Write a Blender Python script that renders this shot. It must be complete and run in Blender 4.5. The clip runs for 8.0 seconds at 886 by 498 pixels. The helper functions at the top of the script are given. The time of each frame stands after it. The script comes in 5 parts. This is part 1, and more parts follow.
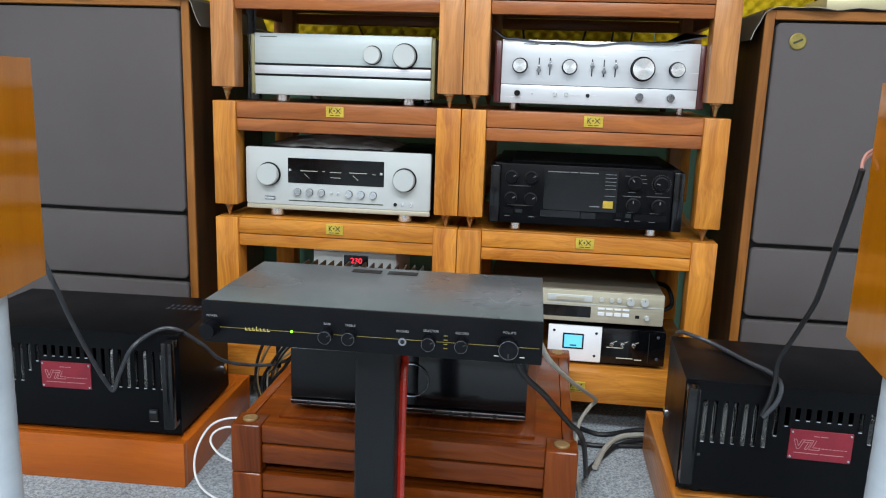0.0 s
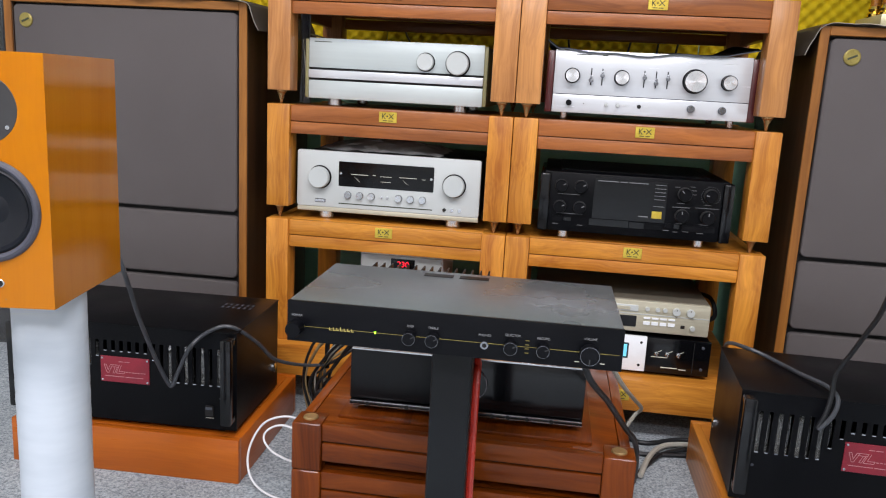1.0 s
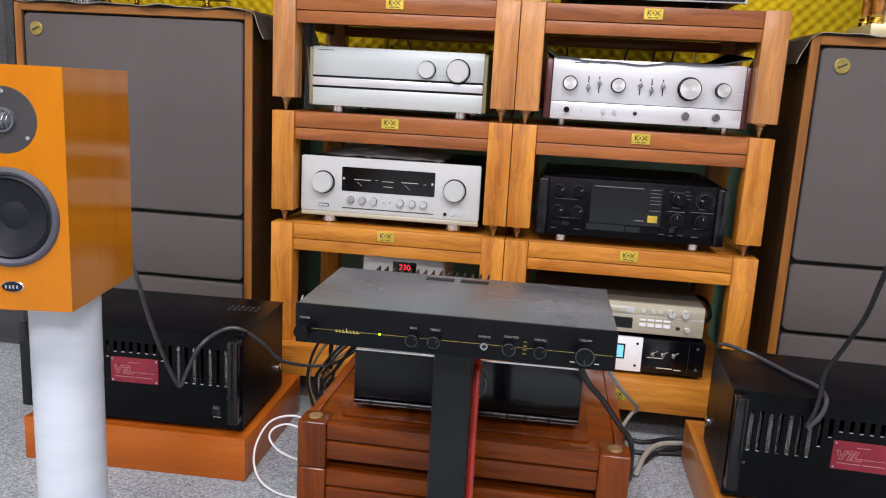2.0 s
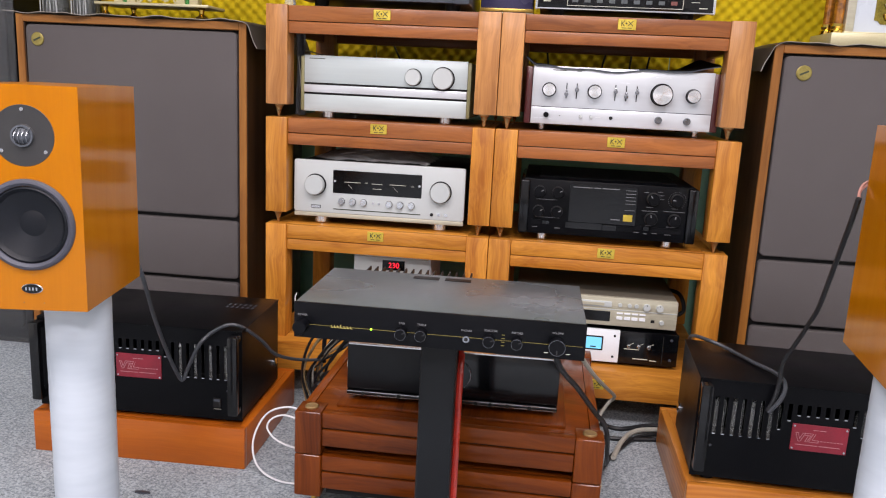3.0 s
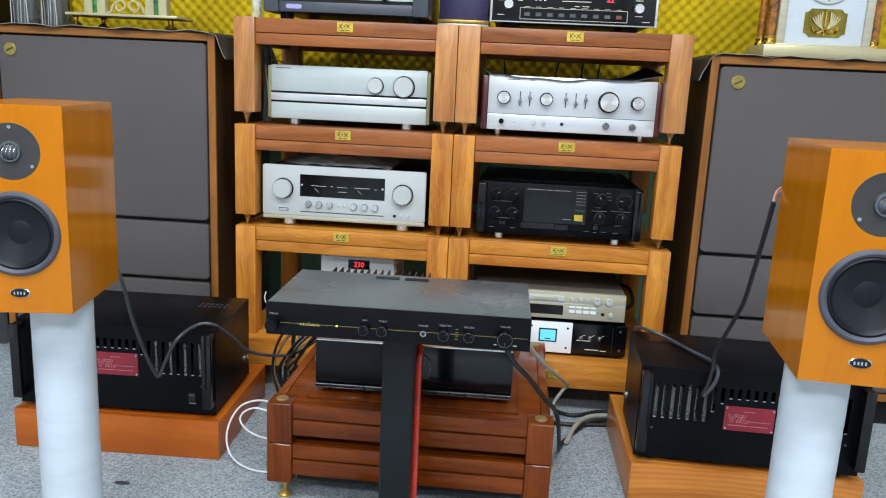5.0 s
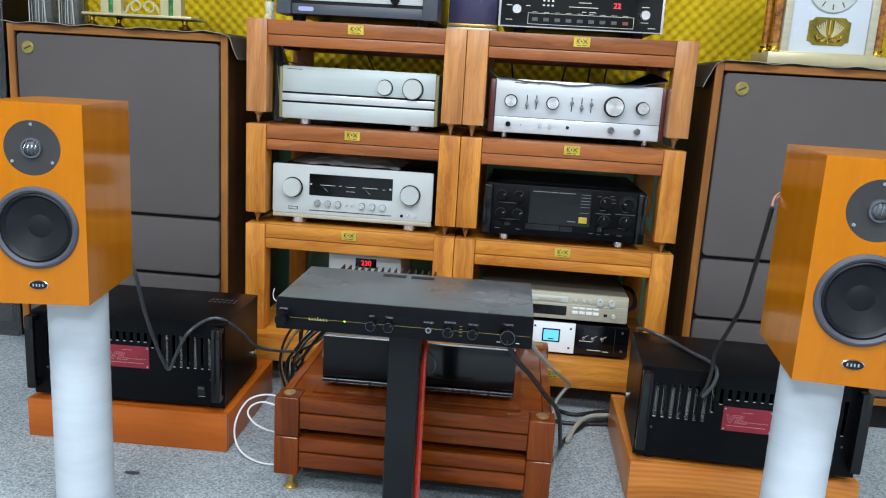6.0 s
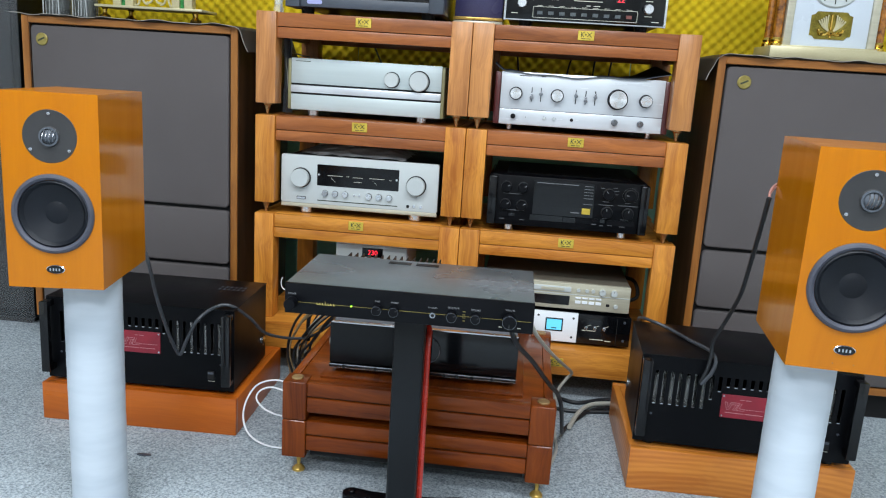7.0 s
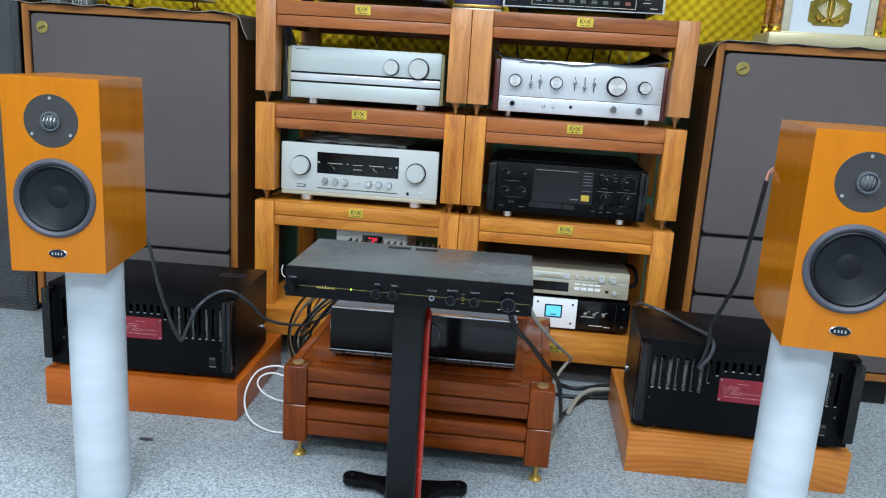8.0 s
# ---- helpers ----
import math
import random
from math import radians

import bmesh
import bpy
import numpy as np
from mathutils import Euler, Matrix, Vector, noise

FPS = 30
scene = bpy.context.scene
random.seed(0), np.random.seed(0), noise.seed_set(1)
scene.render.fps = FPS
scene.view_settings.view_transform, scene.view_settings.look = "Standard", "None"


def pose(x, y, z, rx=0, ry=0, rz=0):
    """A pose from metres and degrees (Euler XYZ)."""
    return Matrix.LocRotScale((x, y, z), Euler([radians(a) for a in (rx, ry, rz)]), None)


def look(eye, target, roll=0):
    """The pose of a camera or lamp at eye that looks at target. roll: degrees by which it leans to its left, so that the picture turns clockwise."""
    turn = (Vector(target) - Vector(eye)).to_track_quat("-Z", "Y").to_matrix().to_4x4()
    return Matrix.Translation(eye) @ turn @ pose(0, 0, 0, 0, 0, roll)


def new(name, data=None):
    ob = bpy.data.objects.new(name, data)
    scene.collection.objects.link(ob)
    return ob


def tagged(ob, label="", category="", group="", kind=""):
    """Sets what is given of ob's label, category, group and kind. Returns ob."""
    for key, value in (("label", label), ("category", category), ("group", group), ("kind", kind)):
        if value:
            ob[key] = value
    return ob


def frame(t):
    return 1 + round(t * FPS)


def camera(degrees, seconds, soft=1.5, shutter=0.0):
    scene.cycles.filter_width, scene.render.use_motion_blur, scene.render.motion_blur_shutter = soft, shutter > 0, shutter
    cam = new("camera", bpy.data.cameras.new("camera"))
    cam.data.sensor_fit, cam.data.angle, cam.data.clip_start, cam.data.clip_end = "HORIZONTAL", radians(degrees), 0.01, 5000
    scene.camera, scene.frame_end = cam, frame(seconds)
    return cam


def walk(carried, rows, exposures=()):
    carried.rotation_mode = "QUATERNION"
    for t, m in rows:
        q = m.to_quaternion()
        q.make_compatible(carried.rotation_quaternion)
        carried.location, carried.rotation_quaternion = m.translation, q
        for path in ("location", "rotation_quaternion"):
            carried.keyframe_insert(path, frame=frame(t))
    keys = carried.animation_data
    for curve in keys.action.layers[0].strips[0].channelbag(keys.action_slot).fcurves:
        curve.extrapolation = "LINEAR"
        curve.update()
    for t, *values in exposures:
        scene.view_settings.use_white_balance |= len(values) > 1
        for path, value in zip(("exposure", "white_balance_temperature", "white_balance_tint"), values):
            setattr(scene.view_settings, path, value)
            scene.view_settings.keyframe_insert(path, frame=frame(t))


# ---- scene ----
cam = camera(59.0, 8.0, soft=1.15)
PATH = [
    (0, (0.173, 0.106, 0.845), (-0.065, 2.049, 0.431), 1.9),
    (0.5, (0.121, 0.088, 0.844), (-0.131, 2.029, 0.434), 2.6),
    (1, (0.084, 0.072, 0.846), (-0.183, 2.013, 0.444), 3.1),
    (2.5, (0.095, -0.016, 0.875), (-0.172, 1.925, 0.476), 3.1),
    (3, (0.107, -0.072, 0.893), (-0.132, 1.871, 0.482), 2.8),
    (3.5, (0.12, -0.111, 0.91), (-0.087, 1.833, 0.489), 2.5),
    (4, (0.131, -0.143, 0.922), (-0.045, 1.803, 0.495), 2.4),
    (4.5, (0.135, -0.165, 0.928), (-0.023, 1.783, 0.504), 2.4),
    (6, (0.14, -0.222, 0.937), (-0.033, 1.726, 0.518), 3.4),
    (6.5, (0.145, -0.24, 0.936), (-0.038, 1.706, 0.511), 3.5),
    (7, (0.149, -0.261, 0.935), (-0.04, 1.682, 0.499), 3.6),
    (7.5, (0.153, -0.267, 0.931), (-0.038, 1.673, 0.484), 3.6),
    (8, (0.154, -0.274, 0.922), (-0.035, 1.664, 0.467), 3.5),
]
# seconds, stops, kelvin, tint: the clip's white balance drifts
LOOKS = [(0, 0.15, 6400, 11), (0.5, 0.15, 6400, 12), (1, 0.15, 6800, 20), (2, 0.15, 7000, 25), (3, 0.15, 7050, 26), (3.5, 0.15, 7000, 25), (4, 0.15, 6700, 18), (4.5, 0.15, 6450, 12), (6, 0.12, 6250, 10), (7.5, 0.1, 6100, 9), (8, 0.1, 6000, 8)]
walk(cam, [(t, look(eye, target, roll)) for t, eye, target, roll in PATH], LOOKS)


# ---- light ----
world = bpy.data.worlds.new("room_air")
scene.world = world
world.use_nodes = True
world.node_tree.nodes["Background"].inputs["Color"].default_value = (0.9, 0.95, 1.0, 1)
world.node_tree.nodes["Background"].inputs["Strength"].default_value = 0.05


def ceiling_lamp(x, y, power, sx=1.2, sy=0.6):
    la = bpy.data.lights.new("ceiling_tube", "AREA")
    la.shape, la.size, la.size_y, la.energy, la.color = "RECTANGLE", sx, sy, power, (0.93, 0.97, 1.0)
    ob = new("ceiling_tube", la)
    ob.matrix_world = pose(x, y, 2.66)


for lx, ly in ((-0.75, -0.05), (0.75, -0.05), (-0.75, -1.9), (0.75, -1.9)):
    ceiling_lamp(lx, ly, 52)


# ---- materials ----
def lin(c):
    """Linear colour from 0..255 values."""
    return tuple((v / 255 / 12.92 if v <= 10 else ((v / 255 + 0.055) / 1.055) ** 2.4) for v in c) + (1,)


def nodes_of(name):
    m = bpy.data.materials.new(name)
    m.use_nodes = True
    t = m.node_tree
    return m, t, t.nodes["Principled BSDF"]


def surface(name, c1, c2=None, rough=0.5, metal=0.0, scale=12, fine=300, bump=0.05, coat=0.0, rvar=0.12, stretch=(1, 1, 1), rand=0.0, dist=0.002, spec=0.5, span=(0.32, 0.68)):
    m, t, b = nodes_of(name)
    c2 = c2 or tuple(v * 0.8 for v in c1)
    n, l = t.nodes.new, t.links.new
    tc, mp, oi = n("ShaderNodeTexCoord"), n("ShaderNodeMapping"), n("ShaderNodeObjectInfo")
    mp.inputs["Scale"].default_value = stretch
    l(tc.outputs["Object"], mp.inputs["Vector"])
    off = n("ShaderNodeVectorMath")
    off.operation = "ADD"
    sc = n("ShaderNodeMath")
    sc.operation = "MULTIPLY"
    sc.inputs[1].default_value = 7.3
    l(oi.outputs["Random"], sc.inputs[0])
    l(mp.outputs["Vector"], off.inputs[0])
    l(sc.outputs[0], off.inputs[1])
    big, small = n("ShaderNodeTexNoise"), n("ShaderNodeTexNoise")
    big.inputs["Scale"].default_value, small.inputs["Scale"].default_value = scale, fine
    big.inputs["Detail"].default_value, small.inputs["Detail"].default_value = 4, 2
    for x in (big, small):
        l(off.outputs[0], x.inputs["Vector"])
    blend = n("ShaderNodeMath")
    blend.operation = "MULTIPLY_ADD"
    blend.inputs[1].default_value = 0.35
    l(small.outputs["Fac"], blend.inputs[0])
    half = n("ShaderNodeMath")
    half.operation = "MULTIPLY"
    half.inputs[1].default_value = 0.65
    l(big.outputs["Fac"], half.inputs[0])
    l(half.outputs[0], blend.inputs[2])
    ramp = n("ShaderNodeValToRGB")
    ramp.color_ramp.elements[0].position, ramp.color_ramp.elements[1].position = span
    ramp.color_ramp.elements[0].color, ramp.color_ramp.elements[1].color = (*c2[:3], 1), (*c1[:3], 1)
    l(blend.outputs[0], ramp.inputs[0])
    out = ramp.outputs["Color"]
    if rand:
        hsv, mr = n("ShaderNodeHueSaturation"), n("ShaderNodeMapRange")
        mr.inputs["To Min"].default_value, mr.inputs["To Max"].default_value = 1 - rand, 1 + rand
        l(oi.outputs["Random"], mr.inputs["Value"])
        l(mr.outputs[0], hsv.inputs["Value"])
        l(out, hsv.inputs["Color"])
        out = hsv.outputs["Color"]
    l(out, b.inputs["Base Color"])
    rr = n("ShaderNodeMapRange")
    rr.inputs["To Min"].default_value, rr.inputs["To Max"].default_value = max(0.02, rough - rvar), min(1, rough + rvar)
    l(big.outputs["Fac"], rr.inputs["Value"])
    l(rr.outputs[0], b.inputs["Roughness"])
    b.inputs["Metallic"].default_value = metal
    b.inputs["Specular IOR Level"].default_value = spec
    b.inputs["Coat Weight"].default_value = coat
    b.inputs["Coat Roughness"].default_value = 0.12
    if bump:
        bp = n("ShaderNodeBump")
        bp.inputs["Strength"].default_value, bp.inputs["Distance"].default_value = bump, dist
        l(small.outputs["Fac"], bp.inputs["Height"])
        l(bp.outputs["Normal"], b.inputs["Normal"])
    return m


def wood(name, dark, light, axis, rough=0.32, coat=0.25, rand=0.08, rings=0.5, arcs=None, spec=0.5, polish=0.15):
    """Varnished veneer: long streaks along one axis, fine pores, piece-to-piece variation."""
    m, t, b = nodes_of(name)
    n, l = t.nodes.new, t.links.new
    tc, oi = n("ShaderNodeTexCoord"), n("ShaderNodeObjectInfo")
    sc = n("ShaderNodeMath")
    sc.operation = "MULTIPLY"
    sc.inputs[1].default_value = 11.7
    l(oi.outputs["Random"], sc.inputs[0])
    add = n("ShaderNodeVectorMath")
    add.operation = "ADD"
    l(tc.outputs["Object"], add.inputs[0])
    l(sc.outputs[0], add.inputs[1])
    warp = n("ShaderNodeTexNoise")
    warp.inputs["Scale"].default_value = 3.5
    l(add.outputs[0], warp.inputs["Vector"])
    wsc = n("ShaderNodeVectorMath")
    wsc.operation = "SCALE"
    wsc.inputs["Scale"].default_value = 0.09 * rings
    l(warp.outputs["Color"], wsc.inputs[0])
    add2 = n("ShaderNodeVectorMath")
    add2.operation = "ADD"
    l(add.outputs[0], add2.inputs[0])
    l(wsc.outputs[0], add2.inputs[1])
    fac = []
    for along, across, det in ((1.2, 26, 3), (5, 230, 2)):
        mp, nz = n("ShaderNodeMapping"), n("ShaderNodeTexNoise")
        mp.inputs["Scale"].default_value = tuple(along if a == axis else across for a in "xyz")
        nz.inputs["Scale"].default_value, nz.inputs["Detail"].default_value = 1.0, det
        l(add2.outputs[0], mp.inputs["Vector"])
        l(mp.outputs["Vector"], nz.inputs["Vector"])
        fac.append(nz)
    mx = n("ShaderNodeMath")
    mx.operation = "MULTIPLY_ADD"
    mx.inputs[1].default_value = 0.3
    hf = n("ShaderNodeMath")
    hf.operation = "MULTIPLY"
    hf.inputs[1].default_value = 0.7
    l(fac[0].outputs["Fac"], hf.inputs[0])
    l(fac[1].outputs["Fac"], mx.inputs[0])
    l(hf.outputs[0], mx.inputs[2])
    tone = mx.outputs[0]
    if arcs:
        am, wv, aw = n("ShaderNodeMapping"), n("ShaderNodeTexWave"), n("ShaderNodeMath")
        am.inputs["Location"].default_value, am.inputs["Scale"].default_value = (-arcs[0] * 0.2, 0, -arcs[1]), (0.2, 0.2, 1)
        wv.wave_type, wv.rings_direction = "RINGS", "Y"
        wv.inputs["Scale"].default_value, wv.inputs["Distortion"].default_value, wv.inputs["Detail"].default_value, wv.inputs["Detail Scale"].default_value = 26, 1.6, 3, 2.5
        l(tc.outputs["Object"], am.inputs["Vector"])
        l(am.outputs["Vector"], wv.inputs["Vector"])
        aw.operation = "MULTIPLY_ADD"
        aw.inputs[1].default_value, aw.inputs[2].default_value = 0.20, -0.09
        l(wv.outputs["Fac"], aw.inputs[0])
        sm = n("ShaderNodeMath")
        l(aw.outputs[0], sm.inputs[0])
        l(tone, sm.inputs[1])
        tone = sm.outputs[0]
    ramp = n("ShaderNodeValToRGB")
    ramp.color_ramp.elements[0].position, ramp.color_ramp.elements[1].position = 0.33, 0.66
    ramp.color_ramp.elements[0].color, ramp.color_ramp.elements[1].color = dark, light
    l(tone, ramp.inputs[0])
    hsv, mr = n("ShaderNodeHueSaturation"), n("ShaderNodeMapRange")
    mr.inputs["To Min"].default_value, mr.inputs["To Max"].default_value = 1 - rand, 1 + rand
    l(oi.outputs["Random"], mr.inputs["Value"])
    l(mr.outputs[0], hsv.inputs["Value"])
    l(ramp.outputs["Color"], hsv.inputs["Color"])
    l(hsv.outputs["Color"], b.inputs["Base Color"])
    rr = n("ShaderNodeMapRange")
    rr.inputs["To Min"].default_value, rr.inputs["To Max"].default_value = rough + 0.1, max(0.05, rough - 0.08)
    l(fac[0].outputs["Fac"], rr.inputs["Value"])
    l(rr.outputs[0], b.inputs["Roughness"])
    b.inputs["Coat Weight"].default_value, b.inputs["Coat Roughness"].default_value = coat, polish
    b.inputs["Specular IOR Level"].default_value = spec
    bp = n("ShaderNodeBump")
    bp.inputs["Strength"].default_value, bp.inputs["Distance"].default_value = 0.06, 0.001
    l(fac[1].outputs["Fac"], bp.inputs["Height"])
    l(bp.outputs["Normal"], b.inputs["Normal"])
    return m


def glow(name, color, strength):
    m, t, b = nodes_of(name)
    b.inputs["Base Color"].default_value = (*color[:3], 1)
    b.inputs["Emission Color"].default_value = (*color[:3], 1)
    b.inputs["Emission Strength"].default_value = strength
    return m


def clear(name, tint=(1, 1, 1), rough=0.03, alpha=0.2):
    """Thin clear film: glossy, mostly see-through."""
    m, t, b = nodes_of(name)
    b.inputs["Base Color"].default_value = (*tint, 1)
    b.inputs["Roughness"].default_value = rough
    b.inputs["Alpha"].default_value = alpha
    b.inputs["Specular IOR Level"].default_value = 0.8
    return m


def wood_set(name, dark, light, **k):
    return {a: wood(name + "_" + a, lin(dark), lin(light), a, **k) for a in "xyz"}


RACK = wood_set("rack_wood", (156, 89, 26), (219, 149, 59), rough=0.34, rings=1.0, coat=0.12, spec=0.35)
RACK_RED = wood_set("rack_wood_red", (118, 64, 28), (168, 101, 51), rough=0.34, rings=0.8, coat=0.12, spec=0.35)
TABLE = wood_set("mahogany", (84, 34, 6), (130, 62, 14), rough=0.3, coat=0.34, polish=0.12, spec=0.1, rings=0.9)
PLINTH = wood_set("plinth_wood", (176, 101, 30), (203, 129, 51), rough=0.32, rings=1.0, coat=0.15, arcs=(0.2, -0.02), rand=0.02)
PLINTH_RED = wood_set("plinth_wood_red", (166, 80, 16), (190, 99, 25), rough=0.3, rings=0.6, coat=0.15, spec=0.35)
VENEER = wood_set("cherry_veneer", (167, 97, 0), (176, 105, 0), rough=0.4, coat=0.6, spec=0.02, rand=0.02, polish=0.11)
CAB = wood_set("cabinet_wood", (116, 70, 27), (158, 103, 46), rough=0.42, coat=0.05, spec=0.3)
WALNUT = wood_set("dark_side_veneer", (44, 28, 14), (72, 46, 24), rough=0.45)
ROSE = wood_set("rosewood", (54, 18, 20), (96, 36, 36), rough=0.3)
CARPET = surface("carpet", lin((196, 206, 212)), lin((94, 104, 112)), rough=0.95, scale=190, fine=520, bump=0.5, dist=0.004, span=(0.34, 0.66))
FOAM = surface("foam_yellow", lin((226, 198, 20)), lin((200, 170, 10)), rough=0.95, scale=6, fine=500, bump=0.25)
GREEN = surface("green_paint", lin((165, 218, 192)), lin((140, 196, 170)), rough=0.35, scale=5)
WALL = surface("wall_paint", lin((226, 226, 222)), lin((206, 208, 206)), rough=0.8, scale=3)
WALL_GREY = surface("wall_dim_reflection", lin((186, 186, 184)), lin((168, 169, 168)), rough=0.8, scale=3)
CEIL = surface("ceiling_paint", lin((236, 238, 240)), lin((222, 224, 226)), rough=0.85, scale=3)
CLOTH = surface("grille_cloth", lin((88, 83, 83)), lin((76, 71, 71)), rough=0.9, scale=2.5, fine=900, bump=0.35)
BLACK = surface("black_metal", lin((10, 11, 15)), lin((5, 6, 9)), rough=0.36, spec=0.14, scale=9, fine=900, bump=0.05)
# black enamel with reflected sheen put into a grey base colour
BLACK_SHEEN = surface("black_enamel_sheen", lin((84, 90, 93)), lin((68, 73, 76)), rough=0.28, rvar=0.03, scale=5, fine=1200, bump=0.08)
HANDLE = surface("handle_gloss", lin((14, 15, 18)), lin((9, 10, 12)), rough=0.16, spec=0.45, scale=5, bump=0)
GLOSS = surface("gloss_black", lin((12, 13, 16)), lin((7, 8, 10)), rough=0.14, spec=0.4, scale=5, bump=0)
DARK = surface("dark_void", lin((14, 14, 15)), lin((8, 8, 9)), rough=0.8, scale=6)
RUBBER = surface("rubber", lin((86, 92, 100)), lin((66, 72, 80)), rough=0.6, scale=20, fine=600)
SURROUND = surface("surround_rubber", lin((70, 72, 84)), lin((54, 56, 66)), rough=0.55, scale=20, fine=600)
CONE = surface("cone", lin((20, 24, 31)), lin((12, 14, 19)), rough=0.42, spec=0.25, scale=14, fine=400)
PLATE = surface("tweeter_plate", lin((46, 46, 47)), lin((36, 36, 37)), rough=0.5, scale=10, fine=700)
SILVER = surface("silver_panel", lin((190, 201, 201)), lin((185, 196, 197)), rough=0.34, rvar=0.03, metal=0.2, stretch=(1, 1, 40), scale=4, fine=60, bump=0.03)
BRUSHED = surface("brushed_silver", lin((210, 215, 220)), lin((205, 210, 215)), rough=0.27, rvar=0.01, metal=0.35, stretch=(1, 1, 40), scale=4, fine=60, bump=0)
SATIN = surface("satin_silver", lin((196, 202, 201)), lin((186, 192, 192)), rough=0.38, metal=0.2, scale=4, fine=600, bump=0.02)
BRIGHT = surface("bright_silver", lin((232, 234, 236)), lin((206, 210, 214)), rough=0.25, metal=0.85, scale=10, bump=0.02)
CHROME = surface("chrome", lin((220, 222, 226)), lin((196, 198, 204)), rough=0.14, metal=1.0, scale=10, bump=0)
CHAMP = surface("champagne", lin((204, 200, 180)), lin((186, 181, 160)), rough=0.4, metal=0.5, stretch=(1, 1, 30), scale=4, fine=60)
OLIVE = surface("olive_side", lin((150, 146, 104)), lin((126, 122, 86)), rough=0.5, scale=10)
GOLD = surface("gold", lin((222, 188, 100)), lin((186, 148, 70)), rough=0.3, metal=0.6, scale=14)
POLISHED = surface("polished_brass", lin((232, 196, 104)), lin((206, 164, 74)), rough=0.12, metal=1.0, scale=14, bump=0)
CAP = surface("cap_brass", lin((190, 160, 112)), lin((158, 126, 84)), rough=0.35, metal=0.6, scale=30)
BRASS = surface("brass_plate", lin((224, 200, 84)), lin((190, 160, 56)), rough=0.38, metal=0.5, scale=40)
BRONZE = surface("bronze_spike", lin((186, 150, 104)), lin((146, 112, 72)), rough=0.28, metal=0.75, scale=20)
CREAM = surface("cream", lin((206, 198, 162)), lin((186, 177, 140)), rough=0.35, metal=0.3, scale=8)
WHITE = surface("white_enamel", lin((236, 240, 244)), lin((222, 228, 234)), rough=0.35, scale=6)
ENAMEL = surface("clock_enamel", lin((206, 215, 224)), lin((196, 205, 215)), rough=0.3, scale=4, bump=0)
WRAP = surface("white_wrap", lin((190, 199, 208)), lin((176, 186, 196)), rough=0.4, scale=5, fine=14, bump=0.15, stretch=(1, 1, 5), dist=0.002)
REDP = surface("red_plate", lin((150, 34, 52)), lin((122, 26, 42)), rough=0.35, scale=20)
REDT = surface("red_trim", lin((176, 40, 22)), lin((140, 26, 14)), rough=0.25, scale=20, coat=0.4)
SLATE = surface("slate_metal", lin((70, 76, 86)), lin((56, 61, 70)), rough=0.4, scale=8)
INK = surface("print_dark", lin((52, 60, 40)), lin((40, 46, 30)), rough=0.6)
PRINT = surface("print_light", lin((214, 212, 196)), lin((196, 194, 178)), rough=0.6)
PLATE_PRINT = surface("plate_print", lin((206, 160, 162)), lin((180, 132, 136)), rough=0.5)
LEVER = surface("lever_steel", lin((150, 153, 158)), lin((120, 123, 128)), rough=0.22, metal=0.9, scale=20, bump=0)
# light speckle in the anodes stands for highlights on the valve glass
ANODE = surface("anode_glint_grey", lin((110, 116, 124)), lin((30, 33, 37)), rough=0.35, metal=0.5, scale=40)
DIM = surface("print_faded", lin((132, 134, 136)), lin((104, 106, 110)), rough=0.6)
GILT = surface("print_gilt", lin((206, 190, 110)), lin((186, 168, 90)), rough=0.5)
CABLE = surface("cable_black", lin((26, 28, 32)), lin((17, 19, 22)), rough=0.5, scale=30)
CABLE_G = surface("cable_grey", lin((184, 182, 172)), lin((160, 158, 148)), rough=0.5, scale=30)
CABLE_S = surface("cable_slate", lin((70, 74, 80)), lin((50, 54, 59)), rough=0.45, scale=30)
CABLE_W = surface("cable_white", lin((236, 238, 240)), lin((220, 222, 226)), rough=0.4, scale=30)
CABLE_B = surface("cable_brown", lin((150, 128, 92)), lin((120, 100, 70)), rough=0.5, scale=30)
COPPER = surface("cable_pink", lin((190, 134, 122)), lin((160, 108, 96)), rough=0.5, scale=30)
AMBER = surface("amber_marble", lin((196, 124, 34)), lin((70, 38, 16)), rough=0.18, scale=38, fine=120, coat=0.5)
JADE = surface("green_marble", lin((60, 150, 70)), lin((20, 80, 40)), rough=0.25, scale=60, fine=200)
SHEET = surface("grey_sheet", lin((98, 92, 88)), lin((80, 74, 70)), rough=0.6, scale=8)
OLDBRASS = surface("old_brass", lin((158, 144, 78)), lin((126, 112, 56)), rough=0.4, metal=0.4, scale=60)
CHAMP_TOP = surface("champagne_lid", lin((118, 112, 98)), lin((100, 95, 84)), rough=0.45, metal=0.3, scale=6)
EDGE = surface("sheet_edge", lin((168, 160, 152)), lin((130, 122, 114)), rough=0.6)
PURPLE = surface("indigo_case", lin((70, 68, 104)), lin((54, 52, 84)), rough=0.25, scale=5)
GRILLE = surface("speaker_mesh", lin((24, 26, 29)), lin((12, 13, 15)), rough=0.6, spec=0.25, scale=30, fine=900, bump=0.5)
# whitish tint gives the film folds their glints
FOLD = clear("film_fold_glint", (0.85, 0.9, 0.92), 0.1, 0.28)
FILM = clear("plastic_film", (0.9, 0.95, 1.0), 0.08, 0.06)
GLASSY = clear("clear_glass", (0.9, 0.95, 0.93), 0.03, 0.25)
SMOKE = clear("smoked_window", (0.02, 0.02, 0.025), 0.05, 0.82)
